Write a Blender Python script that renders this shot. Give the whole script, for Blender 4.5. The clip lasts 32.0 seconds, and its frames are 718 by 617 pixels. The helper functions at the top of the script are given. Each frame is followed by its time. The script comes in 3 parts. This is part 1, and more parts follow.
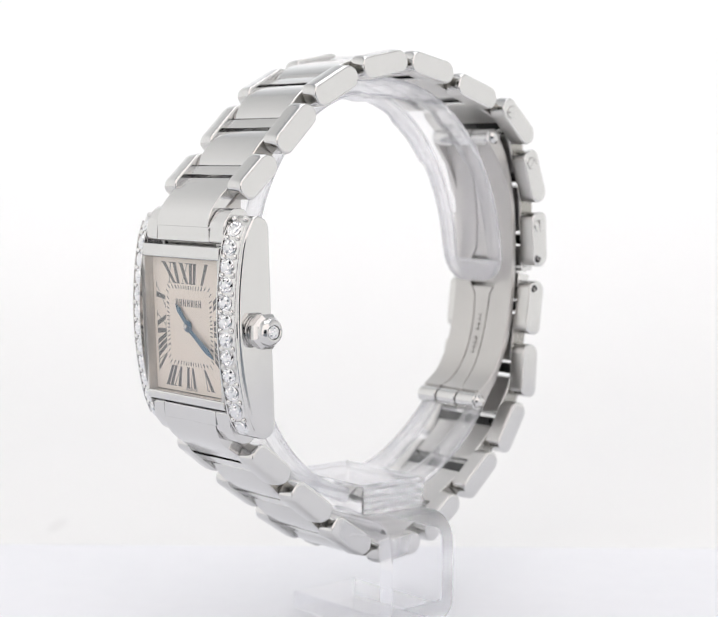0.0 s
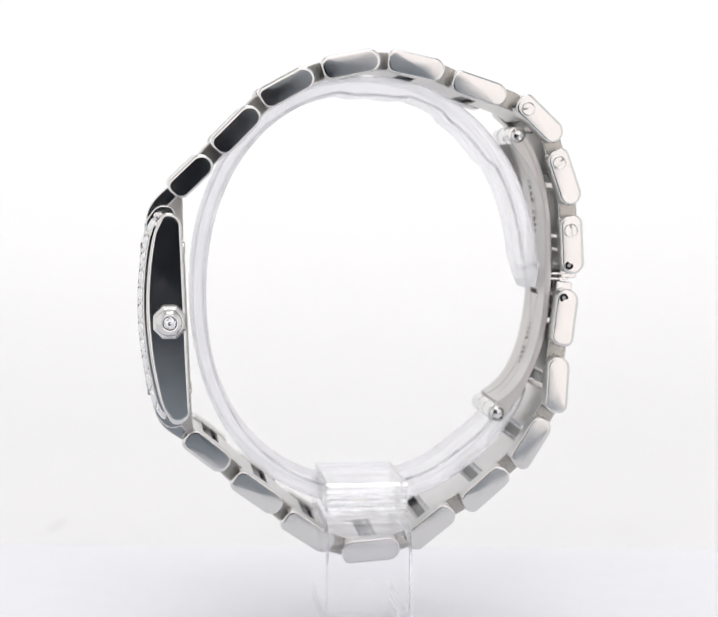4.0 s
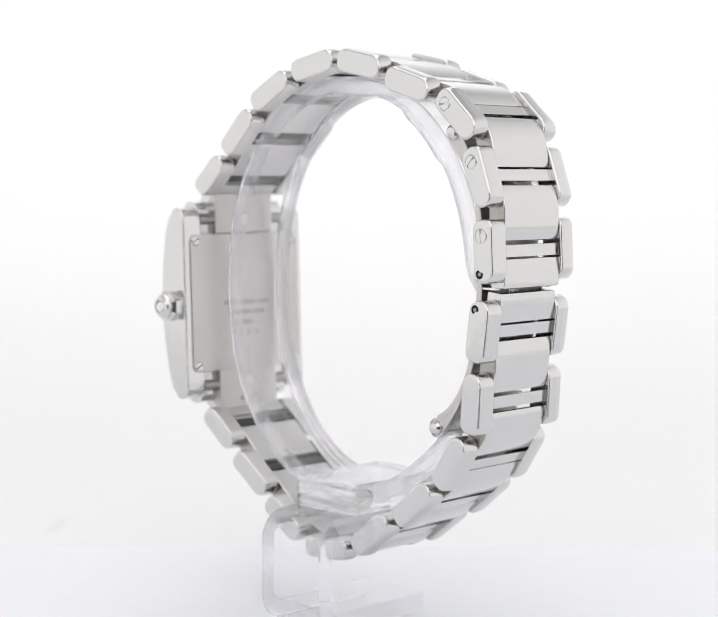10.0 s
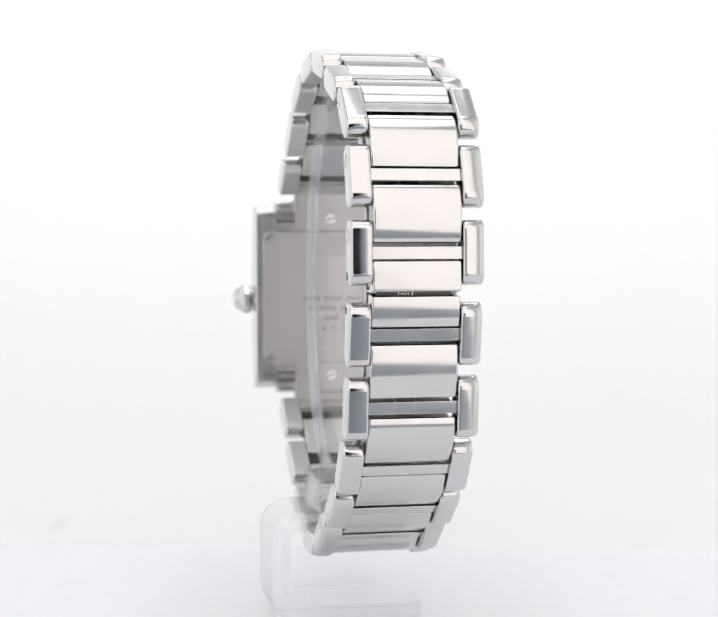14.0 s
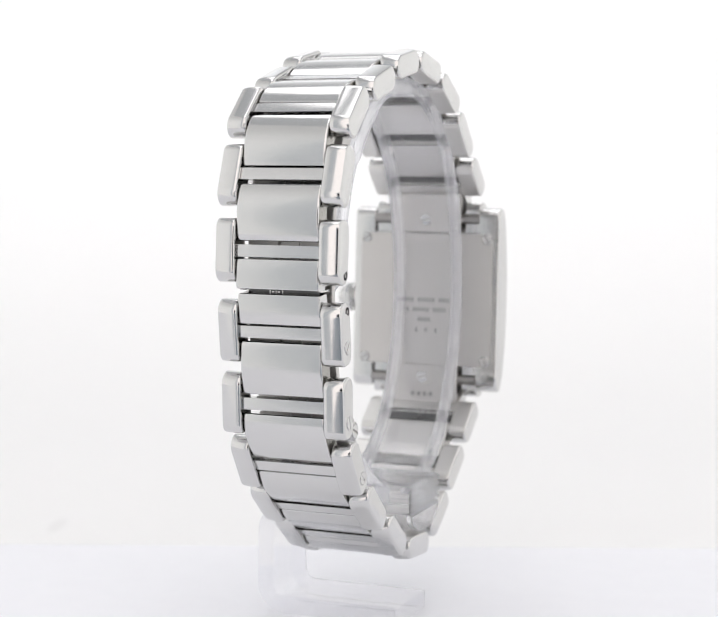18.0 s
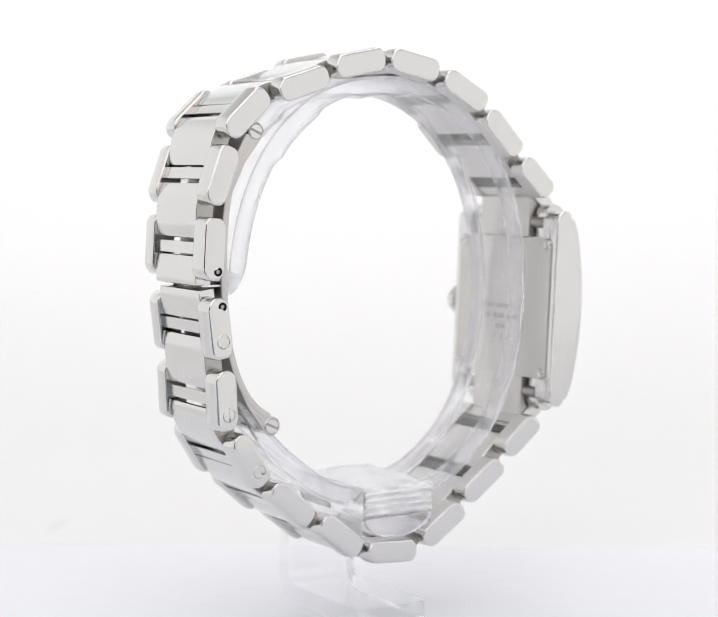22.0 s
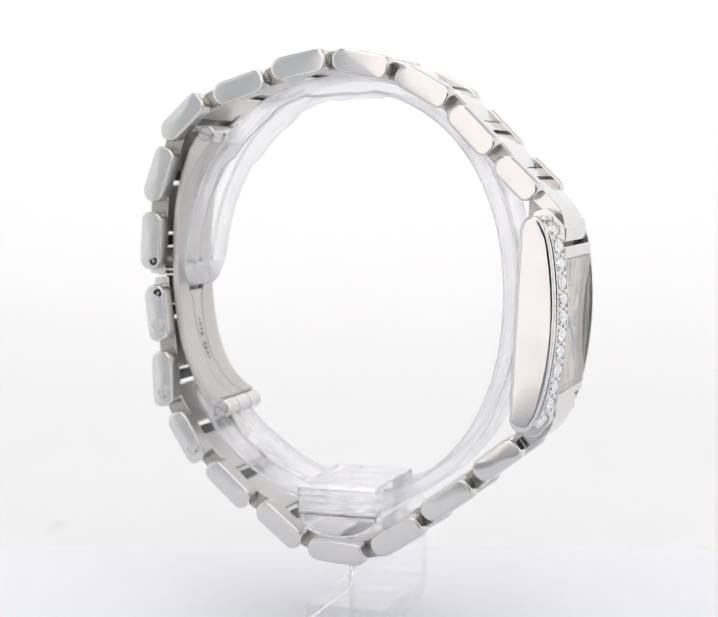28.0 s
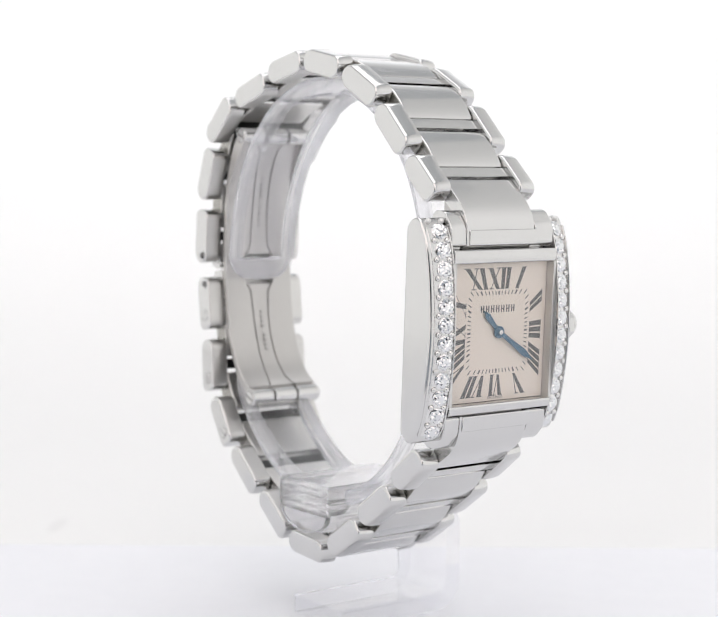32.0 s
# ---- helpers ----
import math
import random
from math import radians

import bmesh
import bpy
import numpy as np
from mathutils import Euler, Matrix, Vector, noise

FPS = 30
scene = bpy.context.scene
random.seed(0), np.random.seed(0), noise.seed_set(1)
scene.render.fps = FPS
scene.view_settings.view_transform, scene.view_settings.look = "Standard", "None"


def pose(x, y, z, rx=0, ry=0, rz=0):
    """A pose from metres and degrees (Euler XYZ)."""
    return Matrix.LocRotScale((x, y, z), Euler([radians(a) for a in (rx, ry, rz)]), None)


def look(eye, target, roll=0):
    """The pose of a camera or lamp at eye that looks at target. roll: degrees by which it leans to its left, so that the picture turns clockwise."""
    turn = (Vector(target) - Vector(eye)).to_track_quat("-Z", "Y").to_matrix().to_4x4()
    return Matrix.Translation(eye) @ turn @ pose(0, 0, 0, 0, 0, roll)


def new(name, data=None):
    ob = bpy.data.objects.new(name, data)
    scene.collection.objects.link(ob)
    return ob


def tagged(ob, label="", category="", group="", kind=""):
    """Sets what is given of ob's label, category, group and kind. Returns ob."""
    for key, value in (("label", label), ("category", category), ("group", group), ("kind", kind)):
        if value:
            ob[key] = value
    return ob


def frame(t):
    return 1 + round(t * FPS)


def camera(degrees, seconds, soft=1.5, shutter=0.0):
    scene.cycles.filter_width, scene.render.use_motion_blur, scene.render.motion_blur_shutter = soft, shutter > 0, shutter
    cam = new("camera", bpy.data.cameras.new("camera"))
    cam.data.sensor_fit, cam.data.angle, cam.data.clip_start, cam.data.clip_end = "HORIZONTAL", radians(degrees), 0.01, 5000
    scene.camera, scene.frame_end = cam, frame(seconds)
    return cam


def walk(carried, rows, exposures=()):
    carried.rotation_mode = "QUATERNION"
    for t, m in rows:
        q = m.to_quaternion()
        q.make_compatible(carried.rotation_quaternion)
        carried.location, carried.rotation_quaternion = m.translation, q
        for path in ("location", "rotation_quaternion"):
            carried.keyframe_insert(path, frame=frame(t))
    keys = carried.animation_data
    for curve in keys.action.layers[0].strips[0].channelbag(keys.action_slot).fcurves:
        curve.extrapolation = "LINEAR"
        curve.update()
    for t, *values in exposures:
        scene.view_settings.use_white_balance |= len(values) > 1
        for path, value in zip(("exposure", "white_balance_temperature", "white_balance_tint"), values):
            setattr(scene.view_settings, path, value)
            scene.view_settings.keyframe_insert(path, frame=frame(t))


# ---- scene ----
# Millimetres are used for the small things; MM turns them into metres.
MM = 0.001

# ---- camera ----
cam = camera(24.76, 32.0, 1.3)
EYE = Vector((-0.00034, -0.2115, 0.0583))
TILT = radians(4.895)
SHOT = look(EYE, EYE + Vector((0, math.cos(TILT), -math.sin(TILT))), 0.36)
cam.data.dof.use_dof = True
cam.data.dof.focus_distance = 0.192
cam.data.dof.aperture_fstop = 38
walk(cam, [(0.0, SHOT), (32.0, SHOT)])

# ---- light: an unseen closed tent of white diffusion fabric that glows by itself ----
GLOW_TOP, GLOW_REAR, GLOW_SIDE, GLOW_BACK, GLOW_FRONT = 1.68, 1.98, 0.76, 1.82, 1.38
scene.view_settings.exposure = 0.0
world = bpy.data.worlds.new("studio_dark")
world.use_nodes = True
world.node_tree.nodes["Background"].inputs["Color"].default_value = (1, 1, 1, 1)
world.node_tree.nodes["Background"].inputs["Strength"].default_value = 0.05
scene.world = world


# ---- materials ----
def material(name):
    m = bpy.data.materials.new(name)
    m.use_nodes = True
    return m, m.node_tree.nodes, m.node_tree.links, m.node_tree.nodes["Principled BSDF"]


def grain(nodes, links, bsdf, scale, strength, stretch=(1, 1, 1), rough=None, distance=0.00002):
    """Fine relief, and a slow change of roughness, in object space."""
    co = nodes.new("ShaderNodeTexCoord")
    mp = nodes.new("ShaderNodeMapping")
    mp.inputs["Scale"].default_value = stretch
    links.new(co.outputs["Object"], mp.inputs["Vector"])
    fine = nodes.new("ShaderNodeTexNoise")
    fine.inputs["Scale"].default_value = scale
    fine.inputs["Detail"].default_value = 4
    links.new(mp.outputs["Vector"], fine.inputs["Vector"])
    bump = nodes.new("ShaderNodeBump")
    bump.inputs["Strength"].default_value = strength
    bump.inputs["Distance"].default_value = distance
    links.new(fine.outputs["Fac"], bump.inputs["Height"])
    links.new(bump.outputs["Normal"], bsdf.inputs["Normal"])
    if rough:
        slow = nodes.new("ShaderNodeTexNoise")
        slow.inputs["Scale"].default_value = 260
        slow.inputs["Detail"].default_value = 3
        links.new(co.outputs["Object"], slow.inputs["Vector"])
        ramp = nodes.new("ShaderNodeMapRange")
        ramp.inputs["From Min"].default_value, ramp.inputs["From Max"].default_value = 0.3, 0.7
        ramp.inputs["To Min"].default_value, ramp.inputs["To Max"].default_value = rough
        links.new(slow.outputs["Fac"], ramp.inputs["Value"])
        links.new(ramp.outputs["Result"], bsdf.inputs["Roughness"])


def steel(name, colour, rough, scale=9000, strength=0.03, stretch=(1, 1, 1)):
    m, nodes, links, b = material(name)
    b.inputs["Base Color"].default_value = (*colour, 1)
    b.inputs["Metallic"].default_value = 1
    grain(nodes, links, b, scale, strength, stretch, rough)
    return m


def plain(name, colour, rough=0.5, scale=3000, strength=0.05, metallic=0.0):
    m, nodes, links, b = material(name)
    b.inputs["Base Color"].default_value = (*colour, 1)
    b.inputs["Metallic"].default_value = metallic
    grain(nodes, links, b, scale, strength, (1, 1, 1), (rough * 0.85, min(1, rough * 1.15)))
    return m


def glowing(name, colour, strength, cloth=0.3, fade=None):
    """Fabric that glows; fade (z0, z1, strength at the top): falloff painted into its emission."""
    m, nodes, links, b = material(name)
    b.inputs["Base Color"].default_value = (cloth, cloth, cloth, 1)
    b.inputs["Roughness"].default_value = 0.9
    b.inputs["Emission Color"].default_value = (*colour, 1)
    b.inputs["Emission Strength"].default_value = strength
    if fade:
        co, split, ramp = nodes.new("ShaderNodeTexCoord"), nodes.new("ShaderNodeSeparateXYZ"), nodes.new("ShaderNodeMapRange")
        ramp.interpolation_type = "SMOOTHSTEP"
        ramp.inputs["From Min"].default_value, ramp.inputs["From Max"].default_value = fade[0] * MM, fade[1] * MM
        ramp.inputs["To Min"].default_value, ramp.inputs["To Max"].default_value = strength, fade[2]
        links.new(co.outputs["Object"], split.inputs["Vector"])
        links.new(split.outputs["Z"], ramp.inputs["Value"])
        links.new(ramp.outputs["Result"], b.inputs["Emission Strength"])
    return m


POLISHED = steel("polished_steel", (0.655, 0.652, 0.645), (0.10, 0.17), 2600, 0.07, (0.03, 1, 1))
SATIN = steel("satin_steel", (0.74, 0.735, 0.725), (0.2, 0.3), 9000, 0.05, (0.05, 1, 1))
BRUSHED = steel("brushed_steel", (0.69, 0.682, 0.665), (0.34, 0.44), 9000, 0.12, (0.04, 1, 1))
CASE_BACK = steel("brushed_back_steel", (0.57, 0.557, 0.542), (0.36, 0.46), 9000, 0.12, (0.04, 1, 1))
# darker copy of the steel: the joint walls' shade is put into its colour
JOINT_SHADE = steel("shaded_joint_wall_steel", (0.40, 0.39, 0.365), (0.22, 0.32), 6000, 0.1)
# darker tone that carries painted shade on screw slots and recessed pins
DARK_STEEL = steel("shadowed_joint_steel", (0.34, 0.33, 0.32), (0.3, 0.4))
# near-black tone: shade painted into the joint gaps; also the dark name strip
GAP_DARK = steel("dark_gap_steel", (0.10, 0.10, 0.10), (0.25, 0.35))
DIAL = plain("blush_dial", (0.76, 0.685, 0.61), 0.45, 900, 0.03)
INK = plain("grey_dial_print", (0.115, 0.115, 0.115), 0.5)
BLUED = plain("blued_steel", (0.085, 0.16, 0.23), 0.3, 4000, 0.02, 0.7)
ENGRAVED = plain("engraved_marks", (0.25, 0.245, 0.24), 0.6)
FAINT = plain("shallow_engraved_marks", (0.43, 0.42, 0.41), 0.6)
GEM = steel("bright_diamond_facets", (0.76, 0.765, 0.775), (0.05, 0.12), 9000, 0.0)


def acrylic(name, rough, through_light, tint):
    """Clear plastic: glass with a share of straight passage, for thin sheets."""
    m, nodes, links, b = material(name)
    b.inputs["Base Color"].default_value = (*tint, 1)
    b.inputs["Transmission Weight"].default_value = 1
    b.inputs["IOR"].default_value = 1.46
    grain(nodes, links, b, 350, 0.05, (1, 1, 1), (rough * 0.8, rough * 1.2), 0.0002)
    clear_way = nodes.new("ShaderNodeBsdfTransparent")
    clear_way.inputs["Color"].default_value = (*tint, 1)
    shine = nodes.new("ShaderNodeBsdfGlossy")
    shine.inputs["Roughness"].default_value = 0.03
    facing = nodes.new("ShaderNodeLayerWeight")
    facing.inputs["Blend"].default_value = 0.5
    steep = nodes.new("ShaderNodeMath")
    steep.operation, steep.inputs[1].default_value = "POWER", 4.0
    links.new(facing.outputs["Facing"], steep.inputs[0])
    gloss = nodes.new("ShaderNodeMath")
    gloss.operation, gloss.inputs[1].default_value, gloss.inputs[2].default_value = "MULTIPLY_ADD", 0.7, 0.05
    links.new(steep.outputs["Value"], gloss.inputs[0])
    straight = nodes.new("ShaderNodeMixShader")
    links.new(gloss.outputs["Value"], straight.inputs["Fac"])
    links.new(clear_way.outputs["BSDF"], straight.inputs[1])
    links.new(shine.outputs["BSDF"], straight.inputs[2])
    mix = nodes.new("ShaderNodeMixShader")
    mix.inputs["Fac"].default_value = through_light
    links.new(b.outputs["BSDF"], mix.inputs[1])
    links.new(straight.outputs["Shader"], mix.inputs[2])
    links.new(mix.outputs["Shader"], nodes["Material Output"].inputs["Surface"])
    return m


CRYSTAL = acrylic("watch_crystal", 0.005, 1.0, (1, 1, 1))
ACRYLIC = acrylic("clear_acrylic", 0.01, 0.99, (0.995, 0.995, 1.0))
RIDGED = acrylic("ridged_acrylic", 0.015, 0.12, (0.985, 0.985, 1.0))
CUT_EDGE = acrylic("cut_acrylic_edge", 0.06, 0.2, (0.985, 0.985, 1.0))
# the sawn edge scatters part of the light that it gathers
_n, _l = CUT_EDGE.node_tree.nodes, CUT_EDGE.node_tree.links
_bright = _n.new("ShaderNodeBsdfTranslucent")
_bright.inputs["Color"].default_value = (0.86, 0.88, 0.96, 1)
_haze = _n.new("ShaderNodeBsdfDiffuse")
_haze.inputs["Color"].default_value = (0.86, 0.88, 0.96, 1)
_both = _n.new("ShaderNodeMixShader")
_l.new(_bright.outputs["BSDF"], _both.inputs[1])
_l.new(_haze.outputs["BSDF"], _both.inputs[2])
_mix = _n.new("ShaderNodeMixShader")
_mix.inputs["Fac"].default_value = 0.1
_l.new(_n["Material Output"].inputs["Surface"].links[0].from_socket, _mix.inputs[1])
_l.new(_both.outputs["Shader"], _mix.inputs[2])
_l.new(_mix.outputs["Shader"], _n["Material Output"].inputs["Surface"])
RING_WALL = CUT_EDGE.copy()
RING_WALL.name = "sawn_ring_wall"
for _node in RING_WALL.node_tree.nodes:
    if _node.bl_idname in ("ShaderNodeBsdfTranslucent", "ShaderNodeBsdfDiffuse"):
        _node.inputs["Color"].default_value = (0.95, 0.96, 1.0, 1)
    if _node.bl_idname == "ShaderNodeMixShader" and _node.inputs[1].links[0].from_node.bl_idname == "ShaderNodeBsdfPrincipled":
        _node.inputs["Fac"].default_value = 0.55
RING_WALL.node_tree.nodes["Material Output"].inputs["Surface"].links[0].from_node.inputs["Fac"].default_value = 0.2
PLATFORM = plain("white_platform_glow", (0.71, 0.715, 0.745), 0.7, 400, 0.02)
# faint emission added to lift the dark area round the stand
PLATFORM.node_tree.nodes["Principled BSDF"].inputs["Emission Color"].default_value = (0.93, 0.945, 1, 1)
PLATFORM.node_tree.nodes["Principled BSDF"].inputs["Emission Strength"].default_value = 0.10
SWEEP = plain("white_sweep_paper", (0.90, 0.90, 0.90), 0.8, 800, 0.03)
# the paper lets a little of the light behind it through
_n, _l = SWEEP.node_tree.nodes, SWEEP.node_tree.links
_thin = _n.new("ShaderNodeBsdfTranslucent")
_thin.inputs["Color"].default_value = (0.95, 0.95, 0.95, 1)
_mix = _n.new("ShaderNodeMixShader")
_mix.inputs["Fac"].default_value = 0.14
_l.new(_n["Principled BSDF"].outputs["BSDF"], _mix.inputs[1])
_l.new(_thin.outputs["BSDF"], _mix.inputs[2])
_l.new(_mix.outputs["Shader"], _n["Material Output"].inputs["Surface"])
# a faint smudge on the paper
_co = _n.new("ShaderNodeTexCoord")
_map = _n.new("ShaderNodeMapping")
_map.inputs["Location"].default_value = (0.0499, -0.0545 * 0.24, 0)
_map.inputs["Scale"].default_value = (1, 0.24, 0)
_far = _n.new("ShaderNodeVectorMath")
_far.operation = "LENGTH"
_spot = _n.new("ShaderNodeMapRange")
_spot.interpolation_type = "SMOOTHSTEP"
_spot.inputs["From Min"].default_value, _spot.inputs["From Max"].default_value = 0.0005, 0.0019
_spot.inputs["To Min"].default_value, _spot.inputs["To Max"].default_value = 0.865, 0.92
_tone = _n.new("ShaderNodeCombineColor")
_l.new(_co.outputs["Object"], _map.inputs["Vector"])
_l.new(_map.outputs["Vector"], _far.inputs[0])
_l.new(_far.outputs["Value"], _spot.inputs["Value"])
for _c in ("Red", "Green", "Blue"):
    _l.new(_spot.outputs["Result"], _tone.inputs[_c])
_l.new(_tone.outputs["Color"], _n["Principled BSDF"].inputs["Base Color"])
BLACK = plain("black_camera_and_hole_finish", (0.006, 0.007, 0.012), 0.6)
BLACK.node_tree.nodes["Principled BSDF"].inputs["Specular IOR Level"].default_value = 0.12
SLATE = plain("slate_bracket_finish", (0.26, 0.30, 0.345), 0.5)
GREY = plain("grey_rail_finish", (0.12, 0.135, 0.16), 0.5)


# ---- building blocks ----
def finish(bm, name, mat, parent=None, label="", shift=(0, 0, 0), sharp=32, weighted=True):
    bmesh.ops.recalc_face_normals(bm, faces=bm.faces)
    bmesh.ops.scale(bm, vec=(MM, MM, MM), verts=bm.verts)
    if any(shift):
        bmesh.ops.translate(bm, vec=[MM * v for v in shift], verts=bm.verts)
    me = bpy.data.meshes.new(name)
    bm.to_mesh(me)
    bm.free()
    me.materials.append(mat)
    me.polygons.foreach_set("use_smooth", [True] * len(me.polygons))
    me.set_sharp_from_angle(angle=radians(sharp))
    edges = {e.key: e.index for e in me.edges}
    crisp = me.attributes.get("sharp_edge") or me.attributes.new("sharp_edge", "BOOLEAN", "EDGE")
    for f in me.polygons:
        if len(f.vertices) > 6:
            for k in f.edge_keys:
                crisp.data[edges[k]].value = True
    ob = new(name, me)
    ob.parent = parent
    if weighted:
        mod = ob.modifiers.new("weighted_normals", "WEIGHTED_NORMAL")
        mod.keep_sharp, mod.weight, mod.mode = True, 80, "FACE_AREA"
    if label:
        tagged(ob, label)
    return ob


def part(name, bm, mat, parent, label="", sharp=32):
    return finish(bm, name, mat, parent, label, sharp=sharp)


def rounded(corners, seg=4):
    """A closed outline from corners (a, b, radius)."""
    out, n = [], len(corners)
    for i, (a, b, r) in enumerate(corners):
        p = Vector((a, b))
        if r <= 0:
            out.append(p)
            continue
        q0, q1 = Vector(corners[i - 1][:2]) - p, Vector(corners[(i + 1) % n][:2]) - p
        half = q0.angle(q1) / 2
        t = min(r / math.tan(half), q0.length * 0.49, q1.length * 0.49)
        r = t * math.tan(half)
        p0, p1 = p + q0.normalized() * t, p + q1.normalized() * t
        mid = p + (q0.normalized() + q1.normalized()).normalized() * (r / math.sin(half))
        v0, v1 = p0 - mid, p1 - mid
        for k in range(seg + 1):
            f = k / seg
            v = v0.slerp(v1, f) if v0.angle(v1) < 3.1 else v0.lerp(v1, f)
            out.append(mid + v.normalized() * r)
    return out


def inset(outline, d):
    """The outline moved inwards by d."""
    n, out = len(outline), []
    area = sum(outline[i - 1].x * outline[i].y - outline[i].x * outline[i - 1].y for i in range(n))
    s = 1 if area > 0 else -1
    for i in range(n):
        e0, e1 = outline[i] - outline[i - 1], outline[(i + 1) % n] - outline[i]
        n0, n1 = Vector((-e0.y, e0.x)), Vector((-e1.y, e1.x))
        n0 = n0.normalized() if n0.length > 1e-9 else Vector((0, 0))
        n1 = n1.normalized() if n1.length > 1e-9 else n0
        m = n0 + n1
        m = m.normalized() if m.length > 1e-9 else n0
        out.append(outline[i] + m * (s * d / max(0.5, m.dot(n0))))
    return out


def loft(bm, rings, cap=True, closed=False):
    rows = [[bm.verts.new(p) for p in ring] for ring in rings]
    n = len(rows[0])
    pairs = list(zip(rows, rows[1:])) + ([(rows[-1], rows[0])] if closed else [])
    for r0, r1 in pairs:
        for i in range(n):
            bm.faces.new((r0[i - 1], r0[i], r1[i], r1[i - 1]))
    if cap and not closed:
        bm.faces.new(rows[0])
        bm.faces.new(rows[-1])


def prism(bm, outline, a, b, place, bevel=0.15, bevel_b=None, dome=0.0, mids=0):
    """An outline (p, q) drawn out from a to b along the third way, with rounded rims; place(w, p, q) gives the point.
    dome: how far the end at b swells in its middle; mids: rings between the rims."""
    bb = bevel if bevel_b is None else bevel_b
    rings = []
    turns = [radians(v) for v in (0, 30, 60, 90)]
    steps = [(a + bevel * (1 - math.cos(v)), bevel * (1 - math.sin(v))) for v in turns]
    lo, hi = a + bevel, b - bb
    steps += [(lo + (hi - lo) * (k + 1) / (mids + 1), 0.0) for k in range(mids)]
    steps += [(b - bb * (1 - math.cos(v)), bb * (1 - math.sin(v))) for v in reversed(turns)]
    for w, d in steps:
        rings.append([place(w, v.x, v.y) for v in inset(outline, d)])
    if dome:
        rim = inset(outline, bb)
        c = sum(rim, Vector((0, 0))) / len(rim)
        for f in (0.95, 0.8, 0.6, 0.4, 0.2, 0.05):
            rings.append([place(b + dome * (1 - f * f), *(c + (v - c) * f)) for v in rim])
    loft(bm, rings)


def in_yz(w, p, q):
    return Vector((w, p, q))


def block(bm, x0, x1, y0, y1, z0, z1, r=0.2, bevel=0.12, place=None):
    prism(bm, rounded([(y0, z0, r), (y1, z0, r), (y1, z1, r), (y0, z1, r)], 3), x0, x1, place or in_yz, bevel)


def lathe(bm, profile, axis_point, axis, seg=24):
    """Rings (along, radius) round an axis."""
    axis = Vector(axis).normalized()
    e0 = axis.orthogonal().normalized()
    e1 = axis.cross(e0)
    base = Vector(axis_point)
    rings = []
    for d, r in profile:
        rings.append([base + axis * d + (e0 * math.cos(t) + e1 * math.sin(t)) * max(r, 0.001)
                      for t in (2 * math.pi * (k + 0.5) / seg for k in range(seg))])
    loft(bm, rings)


def slotted_screw(parent, at, axis, radius=0.62, turn=40, mat=None):
    """A screw head with an open slot, set in a thin collar."""
    axis = Vector(axis).normalized()
    e0 = axis.orthogonal().normalized()
    e0 = Matrix.Rotation(radians(turn), 3, axis) @ e0
    e1 = axis.cross(e0)
    at = Vector(at)
    bm = bmesh.new()
    gap = radius * 0.15
    for s in (1, -1):
        pts = [(math.sqrt(radius ** 2 - gap ** 2), gap)]
        a0 = math.asin(gap / radius)
        pts = [Vector((radius * math.cos(t), radius * math.sin(t))) for t in (a0 + (math.pi - 2 * a0) * k / 10 for k in range(11))]
        prism(bm, pts, -0.25, 0.09, lambda w, p, q: at + axis * w + e0 * p * s + e1 * q * s, 0.04)
    ring = [(math.cos(2 * math.pi * k / 20), math.sin(2 * math.pi * k / 20)) for k in range(20)]
    rows = []
    for d, r in ((-0.2, radius + 0.07), (0.03, radius + 0.07), (0.05, radius + 0.1), (0.0, radius + 0.15), (-0.2, radius + 0.15)):
        rows.append([at + axis * d + (e0 * c + e1 * s) * r for c, s in ring])
    loft(bm, rows, closed=True)
    screw = part("screw", bm, mat or POLISHED, parent, "small slotted steel screw")
    # dark disc below the head: the slot's shade as colour
    bm = bmesh.new()
    lathe(bm, [(-0.2, 0), (-0.2, radius + 0.07), (0.015, radius + 0.07), (0.015, 0)], at, axis, 20)
    part("slot", bm, DARK_STEEL, screw)
    return screw


# ---- the place: tent, sweep and platform ----
def sheet(name, corners, mat, kind="structure", label="", category=""):
    bm = bmesh.new()
    bm.faces.new([bm.verts.new(c) for c in corners])
    bm.normal_update()
    bmesh.ops.solidify(bm, geom=bm.faces[:], thickness=3)
    return tagged(finish(bm, name, mat), label, category, "", kind)


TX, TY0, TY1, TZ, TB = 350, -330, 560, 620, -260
# unseen sheets that emit by themselves, with no lamps behind; roof included
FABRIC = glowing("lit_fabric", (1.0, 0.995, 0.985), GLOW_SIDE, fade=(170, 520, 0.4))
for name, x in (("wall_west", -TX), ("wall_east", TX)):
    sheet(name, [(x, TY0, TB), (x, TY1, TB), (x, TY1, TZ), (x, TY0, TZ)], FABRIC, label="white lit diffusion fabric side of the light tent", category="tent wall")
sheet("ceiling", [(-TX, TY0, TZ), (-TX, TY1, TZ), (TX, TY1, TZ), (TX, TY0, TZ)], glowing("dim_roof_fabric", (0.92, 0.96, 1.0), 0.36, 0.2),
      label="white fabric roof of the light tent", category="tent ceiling")
